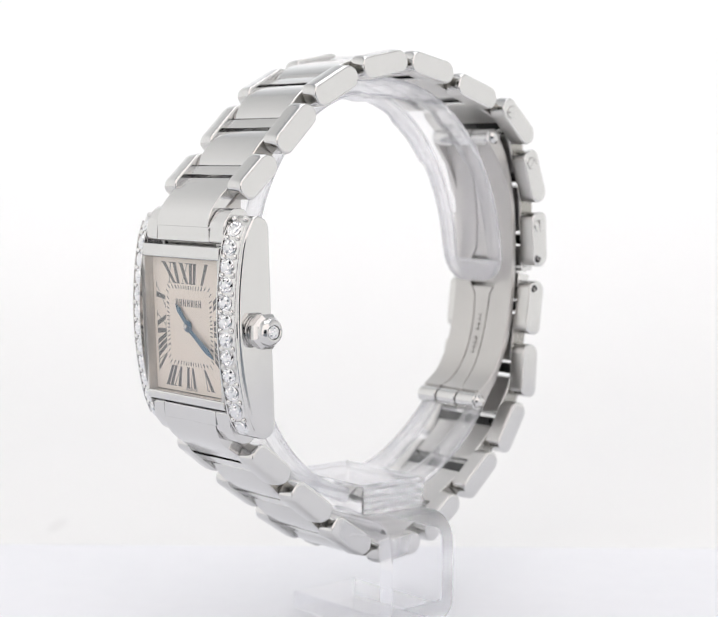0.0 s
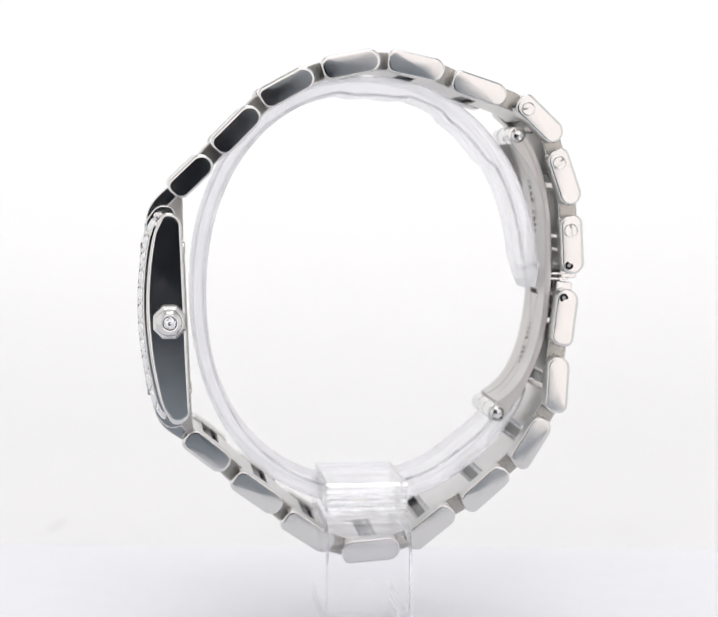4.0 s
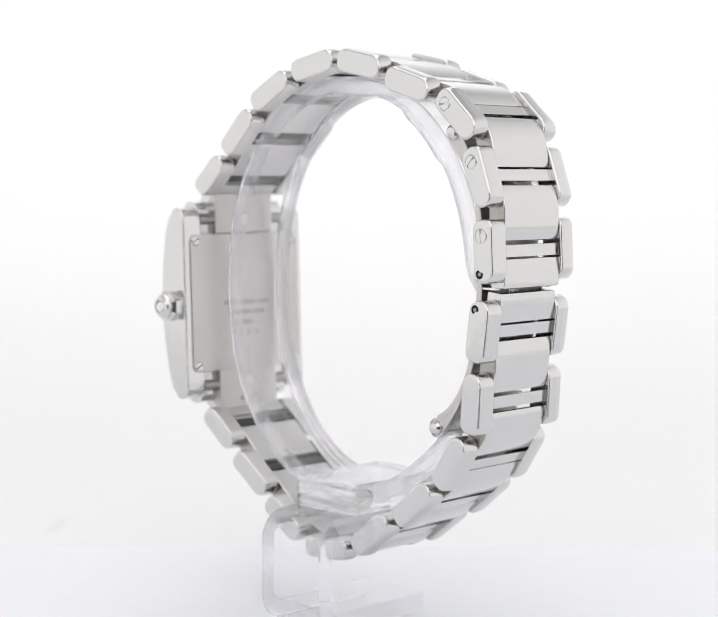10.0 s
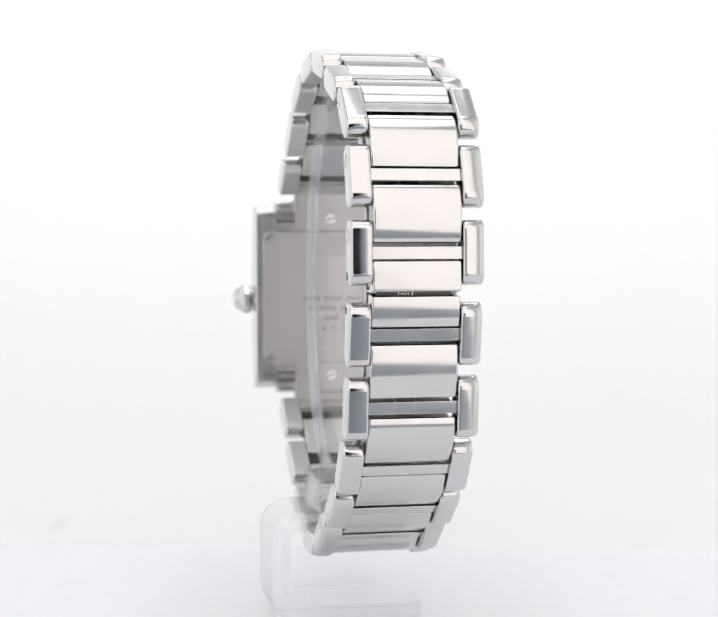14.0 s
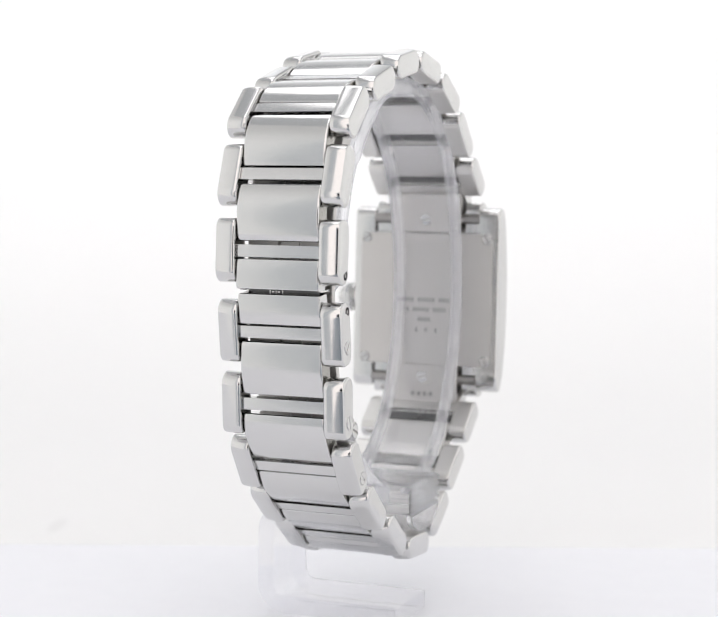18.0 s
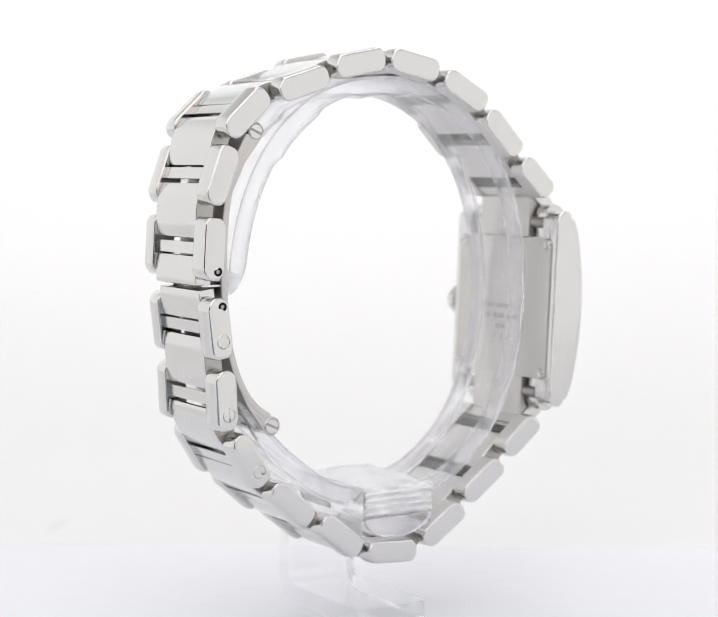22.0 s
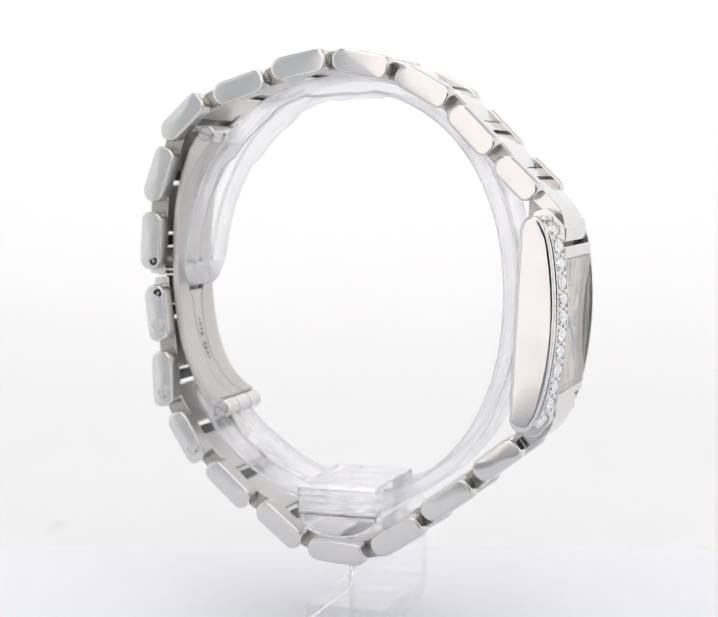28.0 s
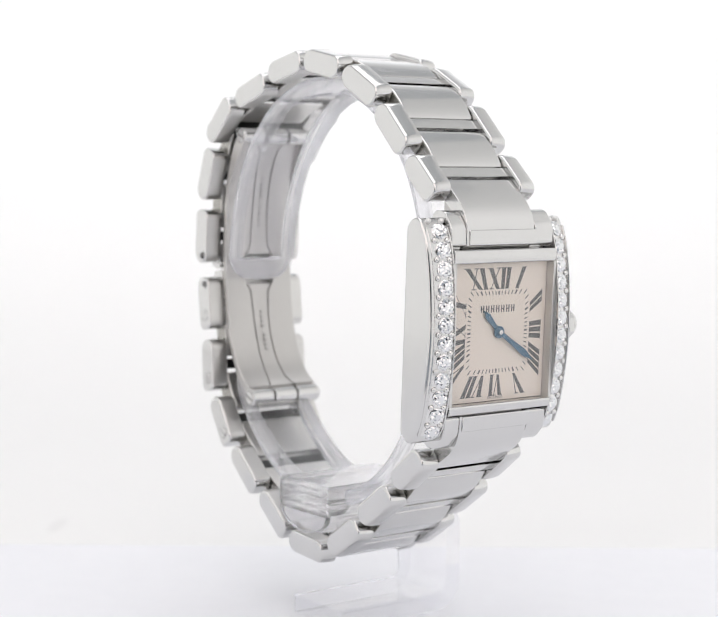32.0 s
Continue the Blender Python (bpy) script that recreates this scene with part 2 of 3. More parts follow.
# unseen panels, split so that their gap mirrors as a dark band
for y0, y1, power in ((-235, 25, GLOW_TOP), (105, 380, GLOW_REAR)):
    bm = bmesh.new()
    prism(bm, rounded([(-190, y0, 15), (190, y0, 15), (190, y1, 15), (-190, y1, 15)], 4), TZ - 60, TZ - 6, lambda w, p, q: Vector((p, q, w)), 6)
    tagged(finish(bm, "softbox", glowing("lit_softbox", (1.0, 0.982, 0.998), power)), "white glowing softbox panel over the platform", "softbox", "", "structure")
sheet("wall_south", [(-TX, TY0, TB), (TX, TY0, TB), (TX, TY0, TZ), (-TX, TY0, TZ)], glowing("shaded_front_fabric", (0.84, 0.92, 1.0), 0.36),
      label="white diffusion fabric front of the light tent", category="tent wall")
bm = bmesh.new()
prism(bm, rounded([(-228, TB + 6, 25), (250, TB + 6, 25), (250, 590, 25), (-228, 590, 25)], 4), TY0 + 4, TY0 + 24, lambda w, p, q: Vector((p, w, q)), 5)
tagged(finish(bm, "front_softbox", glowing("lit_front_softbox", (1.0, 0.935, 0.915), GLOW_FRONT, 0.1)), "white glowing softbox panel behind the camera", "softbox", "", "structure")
# unseen glow added behind the paper to brighten it from the back
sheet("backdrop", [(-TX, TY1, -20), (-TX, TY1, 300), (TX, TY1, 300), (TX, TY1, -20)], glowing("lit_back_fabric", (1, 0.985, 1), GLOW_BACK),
      label="white glowing sheet hidden behind the paper sweep", category="backdrop")
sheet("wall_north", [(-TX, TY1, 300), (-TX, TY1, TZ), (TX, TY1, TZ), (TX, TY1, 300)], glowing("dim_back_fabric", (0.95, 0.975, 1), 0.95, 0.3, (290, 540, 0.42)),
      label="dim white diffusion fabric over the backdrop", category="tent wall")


EDGE = -98     # the table ends in front of the stand


def build_floor():
    bm = bmesh.new()
    path = [(EDGE, -0.7), (140, -0.7)] + [(140 + 390 * math.sin(t), 389.3 - 390 * math.cos(t)) for t in (radians(2 * k) for k in range(1, 40))]
    rows = [[bm.verts.new((x, y, z)) for y, z in path] for x in (-TX, TX)]
    for k in range(len(path) - 1):
        bm.faces.new((rows[0][k], rows[1][k], rows[1][k + 1], rows[0][k + 1]))
    tagged(finish(bm, "floor", SWEEP, sharp=40), "white paper sweep curving up behind", "studio floor", "", "structure")


build_floor()
sheet("studio_floor", [(-TX, TY0, TB), (-TX, TY1, TB), (TX, TY1, TB), (TX, TY0, TB)], plain("pale_studio_floor", (0.6, 0.59, 0.57), 0.6, 300, 0.1),
      label="pale grey studio floor under the table", category="studio floor")
bm = bmesh.new()
block(bm, -TX + 8, TX - 8, EDGE, TY1 - 6, TB + 3.1, -2, 2, 1)
tagged(finish(bm, "table", plain("white_laminate", (0.8, 0.8, 0.79), 0.4, 900, 0.03)), "solid white laminate table under the paper sweep", "table", "", "structure")
bm = bmesh.new()
prism(bm, rounded([(EDGE, -0.7, 0.1), (38.4, -0.7, 0.05), (38, 0, 0.6), (EDGE, 0, 0.5)], 8), -240, 240, in_yz, 0.25)
tagged(finish(bm, "display_platform", PLATFORM), "white platform under the stand with a faint added glow", "platform", "", "structure")

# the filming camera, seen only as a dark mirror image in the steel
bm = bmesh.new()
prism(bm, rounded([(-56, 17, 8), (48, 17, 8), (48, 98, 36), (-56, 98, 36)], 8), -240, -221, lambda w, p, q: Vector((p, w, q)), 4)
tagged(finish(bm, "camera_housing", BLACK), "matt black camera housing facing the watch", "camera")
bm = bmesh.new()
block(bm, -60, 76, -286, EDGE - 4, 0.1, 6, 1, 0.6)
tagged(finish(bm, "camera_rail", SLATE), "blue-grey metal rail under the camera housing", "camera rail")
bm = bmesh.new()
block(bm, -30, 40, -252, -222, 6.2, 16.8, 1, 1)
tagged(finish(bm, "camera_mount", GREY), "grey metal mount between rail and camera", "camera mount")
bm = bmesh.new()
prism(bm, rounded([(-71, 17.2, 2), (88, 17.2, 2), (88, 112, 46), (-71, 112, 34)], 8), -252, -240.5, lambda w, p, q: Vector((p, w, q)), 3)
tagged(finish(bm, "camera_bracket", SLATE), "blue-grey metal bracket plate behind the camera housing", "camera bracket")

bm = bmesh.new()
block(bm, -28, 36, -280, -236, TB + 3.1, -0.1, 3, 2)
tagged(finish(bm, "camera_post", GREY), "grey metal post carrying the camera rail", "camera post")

# ---- the wristwatch ----
XC = -0.7
watch = tagged(new("wristwatch"), "polished steel ladies wristwatch with diamond-set case sides on a clear stand", "watch")
HALF, PLATE = 7.8, 5.2
# links from the case top over the back to the case bottom: y, z, direction, length
LINKS = [(-22.03, 57.2, 43.8, 5.9), (-16.4, 62.95, 45.2, 6.8), (-10.2, 68.2, 28.8, 6.9), (-2.3, 71.1, 11.6, 7.0), (5.8, 71.0, -11.4, 6.9),
         (13.83, 68.25, -17.7, 6.8), (21.57, 64.55, -43.0, 6.8), (24.87, 57.3, -70.6, 6.8), (25.96, 48.75, -86.8, 7.0), (25.2, 39.5, -96.8, 6.9),
         (24.36, 30.9, -92.9, 6.8), (21.05, 23.5, -121.7, 6.7), (15.25, 17.7, -139.0, 6.8), (8.2, 12.9, -141.5, 6.8), (0.6, 10.0, -175.8, 7.0),
         (-7.4, 12.5, 146.4, 6.8), (-13.8, 17.6, 144.1, 6.8), (-20.08, 22.97, 141.8, 6.2)]


def link_frame(i):
    y, z, a, _ = LINKS[i]
    a = radians(a)
    return Vector((y, z)), Vector((math.cos(a), math.sin(a))), Vector((-math.sin(a), math.cos(a)))


def side_link(i, s):
    """One solid side piece: tighter corners towards the case, rounded towards the clasp."""
    o, d, n = link_frame(i)
    h = LINKS[i][3] / 2 + 0.2
    flip = 1 if i < 9 else -1
    out = rounded([(-h, -1.36, 1.25), (h, -1.36, 1.4), (h, 1.72, 1.5), (-h - 0.1, 1.72, 1.05)], 8)
    if flip < 0:
        out = [Vector((-v.x, v.y)) for v in reversed(out)]

    def place(w, p, q):
        # the top falls away outwards
        q -= 0.36 * max(0, (w - PLATE - 0.3) / (HALF - PLATE)) ** 3 * min(1, max(0, q + 0.2) / 1.2)
        c = o + d * p + n * q
        return Vector((XC + s * w, c.x, c.y))

    bm = bmesh.new()
    prism(bm, out, PLATE + 0.06, HALF, place, 0.3, 0.25, 0.04, 5)
    ob = part("side_link", bm, POLISHED, watch)
    brush_inside(ob)
    return ob


def ribbon(bm, path, lo, hi, a, b, place, bevel=0.1, arch=0.0):
    """A band with rounded rims along a path of (point, normal); place(w, point) with w from a to b gives the place in space."""
    k = len(path) - 1
    e = min(bevel, (path[1][0] - path[0][0]).length * 0.45)
    d0 = (path[1][0] - path[0][0]).normalized()
    d1 = (path[-1][0] - path[-2][0]).normalized()
    steps = [(path[0][0], path[0][1], e, 0.0), (path[0][0] + d0 * e * 0.3, path[0][1], e * 0.3, 0.02), (path[0][0] + d0 * e, path[0][1], 0, 0.06)]
    steps += [(p, n, 0, 1 - (2 * i / k - 1) ** 2) for i, (p, n) in enumerate(path) if 0 < i < k]
    steps += [(path[-1][0] - d1 * e, path[-1][1], 0, 0.06), (path[-1][0] - d1 * e * 0.3, path[-1][1], e * 0.3, 0.02), (path[-1][0], path[-1][1], e, 0.0)]
    rings = []
    for p, n, d, c in steps:
        top = hi + arch * c
        sec = rounded([(a + d, lo + d, bevel), (b - d, lo + d, bevel), (b - d, top - d, bevel), (a + d, top - d, bevel)], 3)
        rings.append([place(v.x, p + n * v.y) for v in sec])
    loft(bm, rings)


def strap(points, lo, hi, x0, x1, name, mat, bevel=0.1, parent=None, label="", arch=0.0):
    """A steel plate of the bracelet along a path in the plane of the ring."""
    bm = bmesh.new()
    ribbon(bm, points, lo, hi, x0, x1, lambda w, q: Vector((w, q.x, q.y)), bevel, arch)
    ob = part(name, bm, mat, parent or watch, label)
    brush_inside(ob)
    return ob


def brush_inside(ob):
    """The sides that face the wrist are brushed, not polished."""
    if ob.data.materials[0] == POLISHED:
        ob.data.materials.append(BRUSHED)
        for f in ob.data.polygons:
            c = Vector((f.center.y / MM, f.center.z / MM - 42))
            if Vector((f.normal.y, f.normal.z)).dot(c.normalized()) < -0.6:
                f.material_index = 1
        # plate side walls between the links: their shade is painted as a darker tone
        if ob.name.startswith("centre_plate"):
            ob.data.materials.append(JOINT_SHADE)
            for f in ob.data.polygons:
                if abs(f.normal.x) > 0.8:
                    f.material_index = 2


def bend(p0, d0, p1, d1, steps=7):
    """A smooth path between two points with their directions, as (point, outward normal)."""
    out, m = [], (p1 - p0).length
    for k in range(steps + 1):
        t = k / steps
        p = p0 * (2 * t ** 3 - 3 * t ** 2 + 1) + d0 * m * (t ** 3 - 2 * t ** 2 + t) + p1 * (3 * t ** 2 - 2 * t ** 3) + d1 * m * (t ** 3 - t ** 2)
        g = p0 * (6 * t * t - 6 * t) + d0 * m * (3 * t * t - 4 * t + 1) + p1 * (6 * t - 6 * t * t) + d1 * m * (3 * t * t - 2 * t)
        g.normalize()
        out.append((p, Vector((-g.y, g.x))))
    return out


# gaps before and after each link's bar: one side of the joint is tight, the other open
GAPS = [(0.45, 0.2)] * 4 + [(0.2, 0.45)] * 4 + [(0.42, 0.18), (0.18, 0.42), (0.38, 0.45), (0.45, 0.2)] + [(0.4, 0.22)] * 6
XL, XR = XC - PLATE, XC + PLATE
side_pieces = {}
for i in range(len(LINKS)):
    o, d, n = link_frame(i)
    for s in (1, -1):
        side_pieces[i, s] = side_link(i, s)
    strap([(o + d * v, n) for v in (-0.72, 0.0, 0.72)], -0.3, 1.08, XL - 0.05, XR + 0.05, "centre_bar", POLISHED, 0.06)
    # added dark filler that paints the groove's shade on the wrist side
    strap([(o + d * v, n) for v in (-0.62, 0.0, 0.62)], -0.62, -0.31, XL - 0.02, XR + 0.02, "hinge_bar", GAP_DARK, 0.06)
    for v in (-1.9, 1.9):
        c = o + d * v + n * 0.0
        bm = bmesh.new()
        lathe(bm, [(0, 0.0), (0, 0.42), (2 * PLATE, 0.42), (2 * PLATE, 0.0)], (XL, c.x, c.y), (1, 0, 0), 10)
        # the pins are near black so that the gaps read as shaded
        part("hinge_pin", bm, GAP_DARK, watch)
    if i + 1 < len(LINKS) and i != 8:
        o1, d1, n1 = link_frame(i + 1)
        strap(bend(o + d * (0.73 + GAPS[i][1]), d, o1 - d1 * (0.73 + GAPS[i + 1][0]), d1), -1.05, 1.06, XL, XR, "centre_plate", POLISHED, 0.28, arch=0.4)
# the two half plates that meet at the clasp
o, d, n = link_frame(8)
strap([(o + d * v, n) for v in (0.91, 2.1, 3.1, 4.4)], -1.0, 1.1, XL, XR, "clasp_plate", POLISHED, 0.2, arch=0.12)
o, d, n = link_frame(9)
strap([(o - d * v, n) for v in (4.5, 3.2, 2.1, 0.91)], -1.0, 1.1, XL, XR, "clasp_plate", POLISHED, 0.2, arch=0.12)

# ---- the case, in its own leaning frame: u across, v up, n out of the face ----
LEAN = radians(2.5)


def on_case(u, v, n):
    return Vector((u - 0.33, -23.0 - v * math.sin(LEAN) - n * math.cos(LEAN), 39.9 + v * math.cos(LEAN) - n * math.sin(LEAN)))


def case_block(bm, u0, u1, v0, v1, n0, n1, r=0.15, bevel=0.1):
    prism(bm, rounded([(v0, n0, r), (v1, n0, r), (v1, n1, r), (v0, n1, r)], 3), u0, u1, on_case, bevel)


def front_of(v):
    return 5.65 - 0.0115 * v * v - 0.07 * max(0, abs(v) - 9.5) ** 2


SINK = 0.26        # the stones sit in a channel this deep


def flare(w, q):
    """The flat outer side leans outwards towards the back."""
    return w + 0.012 * (5.0 - q) * max(0, w - 7.85) / 2.55


def slant(w, q):
    """The stone-set front falls away outwards."""
    return 0.27 * max(0, w - 7.9) * min(1, max(0, q - 1.5) / 2.5)


bm = bmesh.new()
case_block(bm, -7.9, 7.9, -9.5, 9.5, 0.2, 3.6)
case = part("case", bm, POLISHED, watch, "polished steel rectangular watch case")
for s in (1, -1):
    edge = [(v, front_of(v), 0) for v in (-11, -10, -9, -7, -5, -3, -1, 1, 3, 5, 7, 9, 10, 11)]
    edge = [(v, n - SINK, 0) for v, n, _ in edge]
    ends = [(11.33 + 1.65 * math.cos(radians(a)), 1.5 + 1.65 * math.sin(radians(a)), 0) for a in (62, 50, 38, 26, 14, 2, -10, -22, -34, -46, -58, -70, -80)] + [(10.6, -0.14, 0)]
    outline = rounded([(-v, n, r) for v, n, r in reversed(ends)] + edge + ends, 6)
    bm = bmesh.new()
    prism(bm, outline, 7.85, 10.82, lambda w, p, q: on_case(s * flare(w, q), p, q - slant(w, q)), 0.12, 0.34, 0.02)
    part("case_side", bm, POLISHED, case)

bm = bmesh.new()
case_block(bm, -7.8, 7.8, 7.85, 9.45, 3.5, 5.0, 0.25)
part("bezel_bar", bm, POLISHED, case)
bm = bmesh.new()
case_block(bm, -7.8, 7.8, -9.55, -8.45, 3.5, 5.0, 0.25)
part("bezel_bar", bm, POLISHED, case)
for s in (1, -1):
    bm = bmesh.new()
    case_block(bm, *sorted((s * 7.45, s * 7.84)), -8.5, 7.9, 3.5, 5.05, 0.05, 0.05)
    part("bezel_bar", bm, BRUSHED, case)

bm = bmesh.new()
case_block(bm, -7.4, 7.4, -8.4, 7.8, 3.61, 3.9, 0.05, 0.05)
dial = part("dial", bm, DIAL, watch, "blush dial with grey Roman numerals and a rail track")
bm = bmesh.new()
case_block(bm, -7.44, 7.44, -8.43, 7.83, 4.75, 5.12, 0.1, 0.08)
crystal = part("crystal", bm, CRYSTAL, watch, "flat clear watch crystal")
crystal.visible_shadow = False

DC = -0.3          # the dial's centre along v
DN = 3.905


def quad(bm, pts, n=DN, thick=0.03):
    lo = [bm.verts.new(on_case(u, v, n - thick)) for u, v in pts]
    hi = [bm.verts.new(on_case(u, v, n)) for u, v in pts]
    bm.faces.new(hi)
    k = len(pts)
    for i in range(k):
        bm.faces.new((lo[i - 1], lo[i], hi[i], hi[i - 1]))


def on_rect(angle, hw, hh):
    """Where a ray from the dial's centre, clockwise from twelve, leaves a rectangle."""
    x, y = math.sin(angle), math.cos(angle)
    k = min(hw / abs(x) if abs(x) > 1e-6 else 1e9, hh / abs(y) if abs(y) > 1e-6 else 1e9)
    return Vector((x * k, y * k))


def numeral(text, hour):
    """A Roman numeral made of thick and thin strokes between two rectangles round the dial's centre."""
    mid = radians(hour * 30)
    vertical = hour in (11, 12, 1, 5, 6, 7)
    centre_in, centre_out = on_rect(mid, 4.95, 5.05), on_rect(mid, 6.75, 7.5)
    if hour in (11, 1, 5, 7):
        centre_in.x, centre_out.x = (math.copysign(v, centre_in.x) for v in {11: (2.95, 3.9), 7: (2.75, 3.75), 1: (2.75, 3.8), 5: (2.75, 3.9)}[hour])
    if hour in (10, 2, 4, 8):
        centre_in.y, centre_out.y = (math.copysign(v, centre_in.y) for v in (2.7, 4.05))
    across = Vector((1, 0)) if vertical else Vector((0, -1))
    if hour in (5, 6, 7, 8, 9, 10):
        across = -across
    if hour in (9, 10, 8):
        across = Vector((0, 1))
    size = {12: 1.22, 6: 1.05, 11: 1.32}.get(hour, 1.2)

    def at(a, w):
        c = centre_in.lerp(centre_out, w) + across * a * size * (0.9 + 0.2 * w)
        return (c.x, DC + c.y)

    wide = {"I": 0.62, "V": 1.3, "X": 1.55}
    total = sum(wide[c] for c in text)
    x = -total / 2
    bm = bmesh.new()
    for ch in text:
        w = wide[ch]
        c, t = x + w / 2, 0.235
        strokes = []
        if ch == "I":
            strokes = [((c - t, 0), (c + t, 0), (c + t, 1), (c - t, 1))]
        elif ch == "V":
            strokes = [((x + w * 0.5 - t * 0.8, 0), (x + w * 0.5 + t * 0.8, 0), (x + t * 2.6, 1), (x + t * 0.5, 1)),
                       ((x + w * 0.5, 0), (x + w * 0.5 + 0.09, 0), (x + w - 0.12, 1), (x + w - 0.22, 1))]
        else:
            strokes = [((x + w - t * 2.6, 0), (x + w - t * 0.5, 0), (x + t * 2.6, 1), (x + t * 0.5, 1)),
                       ((x + 0.16, 0), (x + 0.26, 0), (x + w - 0.14, 1), (x + w - 0.24, 1))]
        for k, st in enumerate(strokes):
            quad(bm, [at(a, b) for a, b in st], DN + 0.004 + 0.004 * k)
        for b0, b1 in ((-0.012, 0.03), (0.97, 1.012)):
            if ch == "V" and b0 < 0:
                continue
            spans = [(x + 0.03, x + w - 0.03)] if ch == "I" else [(x + 0.02, x + w * 0.42), (x + w * 0.66, x + w - 0.02)]
            for a0, a1 in spans:
                quad(bm, [at(a0, b0), at(a1, b0), at(a1, b1), at(a0, b1)], DN + 0.013)
        x += w
    part("numeral", bm, INK, dial)


for hour, text in enumerate(("I", "II", "III", "IIII", "V", "VI", "VII", "VIII", "IX", "X", "XI", "XII"), 1):
    numeral(text, hour)
# rail track: short bars, one a minute
for m in range(60):
    a = radians(6 * m)
    p0, p1 = on_rect(a, 4.15, 4.35), on_rect(a, 4.62, 4.82)
    side = (p1 - p0).orthogonal().normalized() * (0.11 if m % 5 == 0 else 0.065)
    bm = bmesh.new()
    quad(bm, [(p.x, DC + p.y) for p in (p0 - side, p0 + side, p1 + side, p1 - side)], DN + 0.004)
    part("minute_mark", bm, INK, dial)
# the maker's name as plain bars, and the small line under six
for k in range(7):
    bm = bmesh.new()
    u = -2.72 + 0.78 * k
    for du in (0.0, 0.36):
        quad(bm, [(u + du, 2.0), (u + du + 0.17, 2.0), (u + du + 0.17, 2.85), (u + du, 2.85)], DN + 0.006)
    quad(bm, [(u + 0.08, 2.36), (u + 0.42, 2.36), (u + 0.42, 2.48), (u + 0.08, 2.48)], DN + 0.009)
    part("name_bar", bm, INK, dial)


def lettering(text, size, at, right, up, mat, parent, name="lettering"):
    cu = bpy.data.curves.new(name, "FONT")
    cu.body, cu.size, cu.extrude, cu.align_x = text, size * MM, 0.004 * MM, "CENTER"
    tmp = bpy.data.objects.new(name, cu)
    scene.collection.objects.link(tmp)
    me = bpy.data.meshes.new_from_object(tmp.evaluated_get(bpy.context.evaluated_depsgraph_get()))
    bpy.data.objects.remove(tmp)
    right, up = Vector(right).normalized(), Vector(up).normalized()
    m = Matrix((right, up, right.cross(up))).transposed().to_4x4()
    m.translation = Vector(at) * MM
    me.transform(m)
    me.materials.clear()
    me.materials.append(mat)
    ob = new(name, me)
    ob.parent = parent
    return ob


U, V = (1, 0, 0), on_case(0, 1, 0) - on_case(0, 0, 0)
lettering("SWISS MADE", 0.42, on_case(0, DC - 7.85, DN + 0.01), U, V, INK, dial, "lettering")


def hand(angle, length, tail, width, n, name):
    a = radians(angle)
    d, c = Vector((math.sin(a), math.cos(a))), Vector((math.cos(a), -math.sin(a)))
    shape = [(-tail, 0.12), (0, width * 0.6), (length * 0.4, width * 0.72), (length * 0.74, width), (length, 0.03)]
    pts = [d * s - c * w for s, w in shape] + [d * s + c * w for s, w in reversed(shape)]
    bm = bmesh.new()
    prism(bm, pts, n, n + 0.12, lambda w, p, q: on_case(p, DC + q, w), 0.03)
    part(name, bm, BLUED, watch, "blued steel sword-shaped hand")


hand(-43, 3.5, 0.2, 0.42, 4.12, "hour_hand")
hand(124, 6.3, 0.2, 0.42, 4.3, "minute_hand")
bm = bmesh.new()
lathe(bm, [(0, 0), (0, 0.72), (0.2, 0.72), (0.26, 0.6), (0.3, 0.3), (0.42, 0.25), (0.45, 0)], on_case(0, DC, 4.1), on_case(0, 0, 1) - on_case(0, 0, 0), 24)
boss = part("hand_boss", bm, BLUED, watch, "round blued steel hand boss")
bm = bmesh.new()
lathe(bm, [(0.3, 0), (0.3, 0.3), (0.5, 0.28), (0.54, 0.0)], on_case(0, DC, 4.1), on_case(0, 0, 1) - on_case(0, 0, 0), 18)
part("pin", bm, POLISHED, boss)


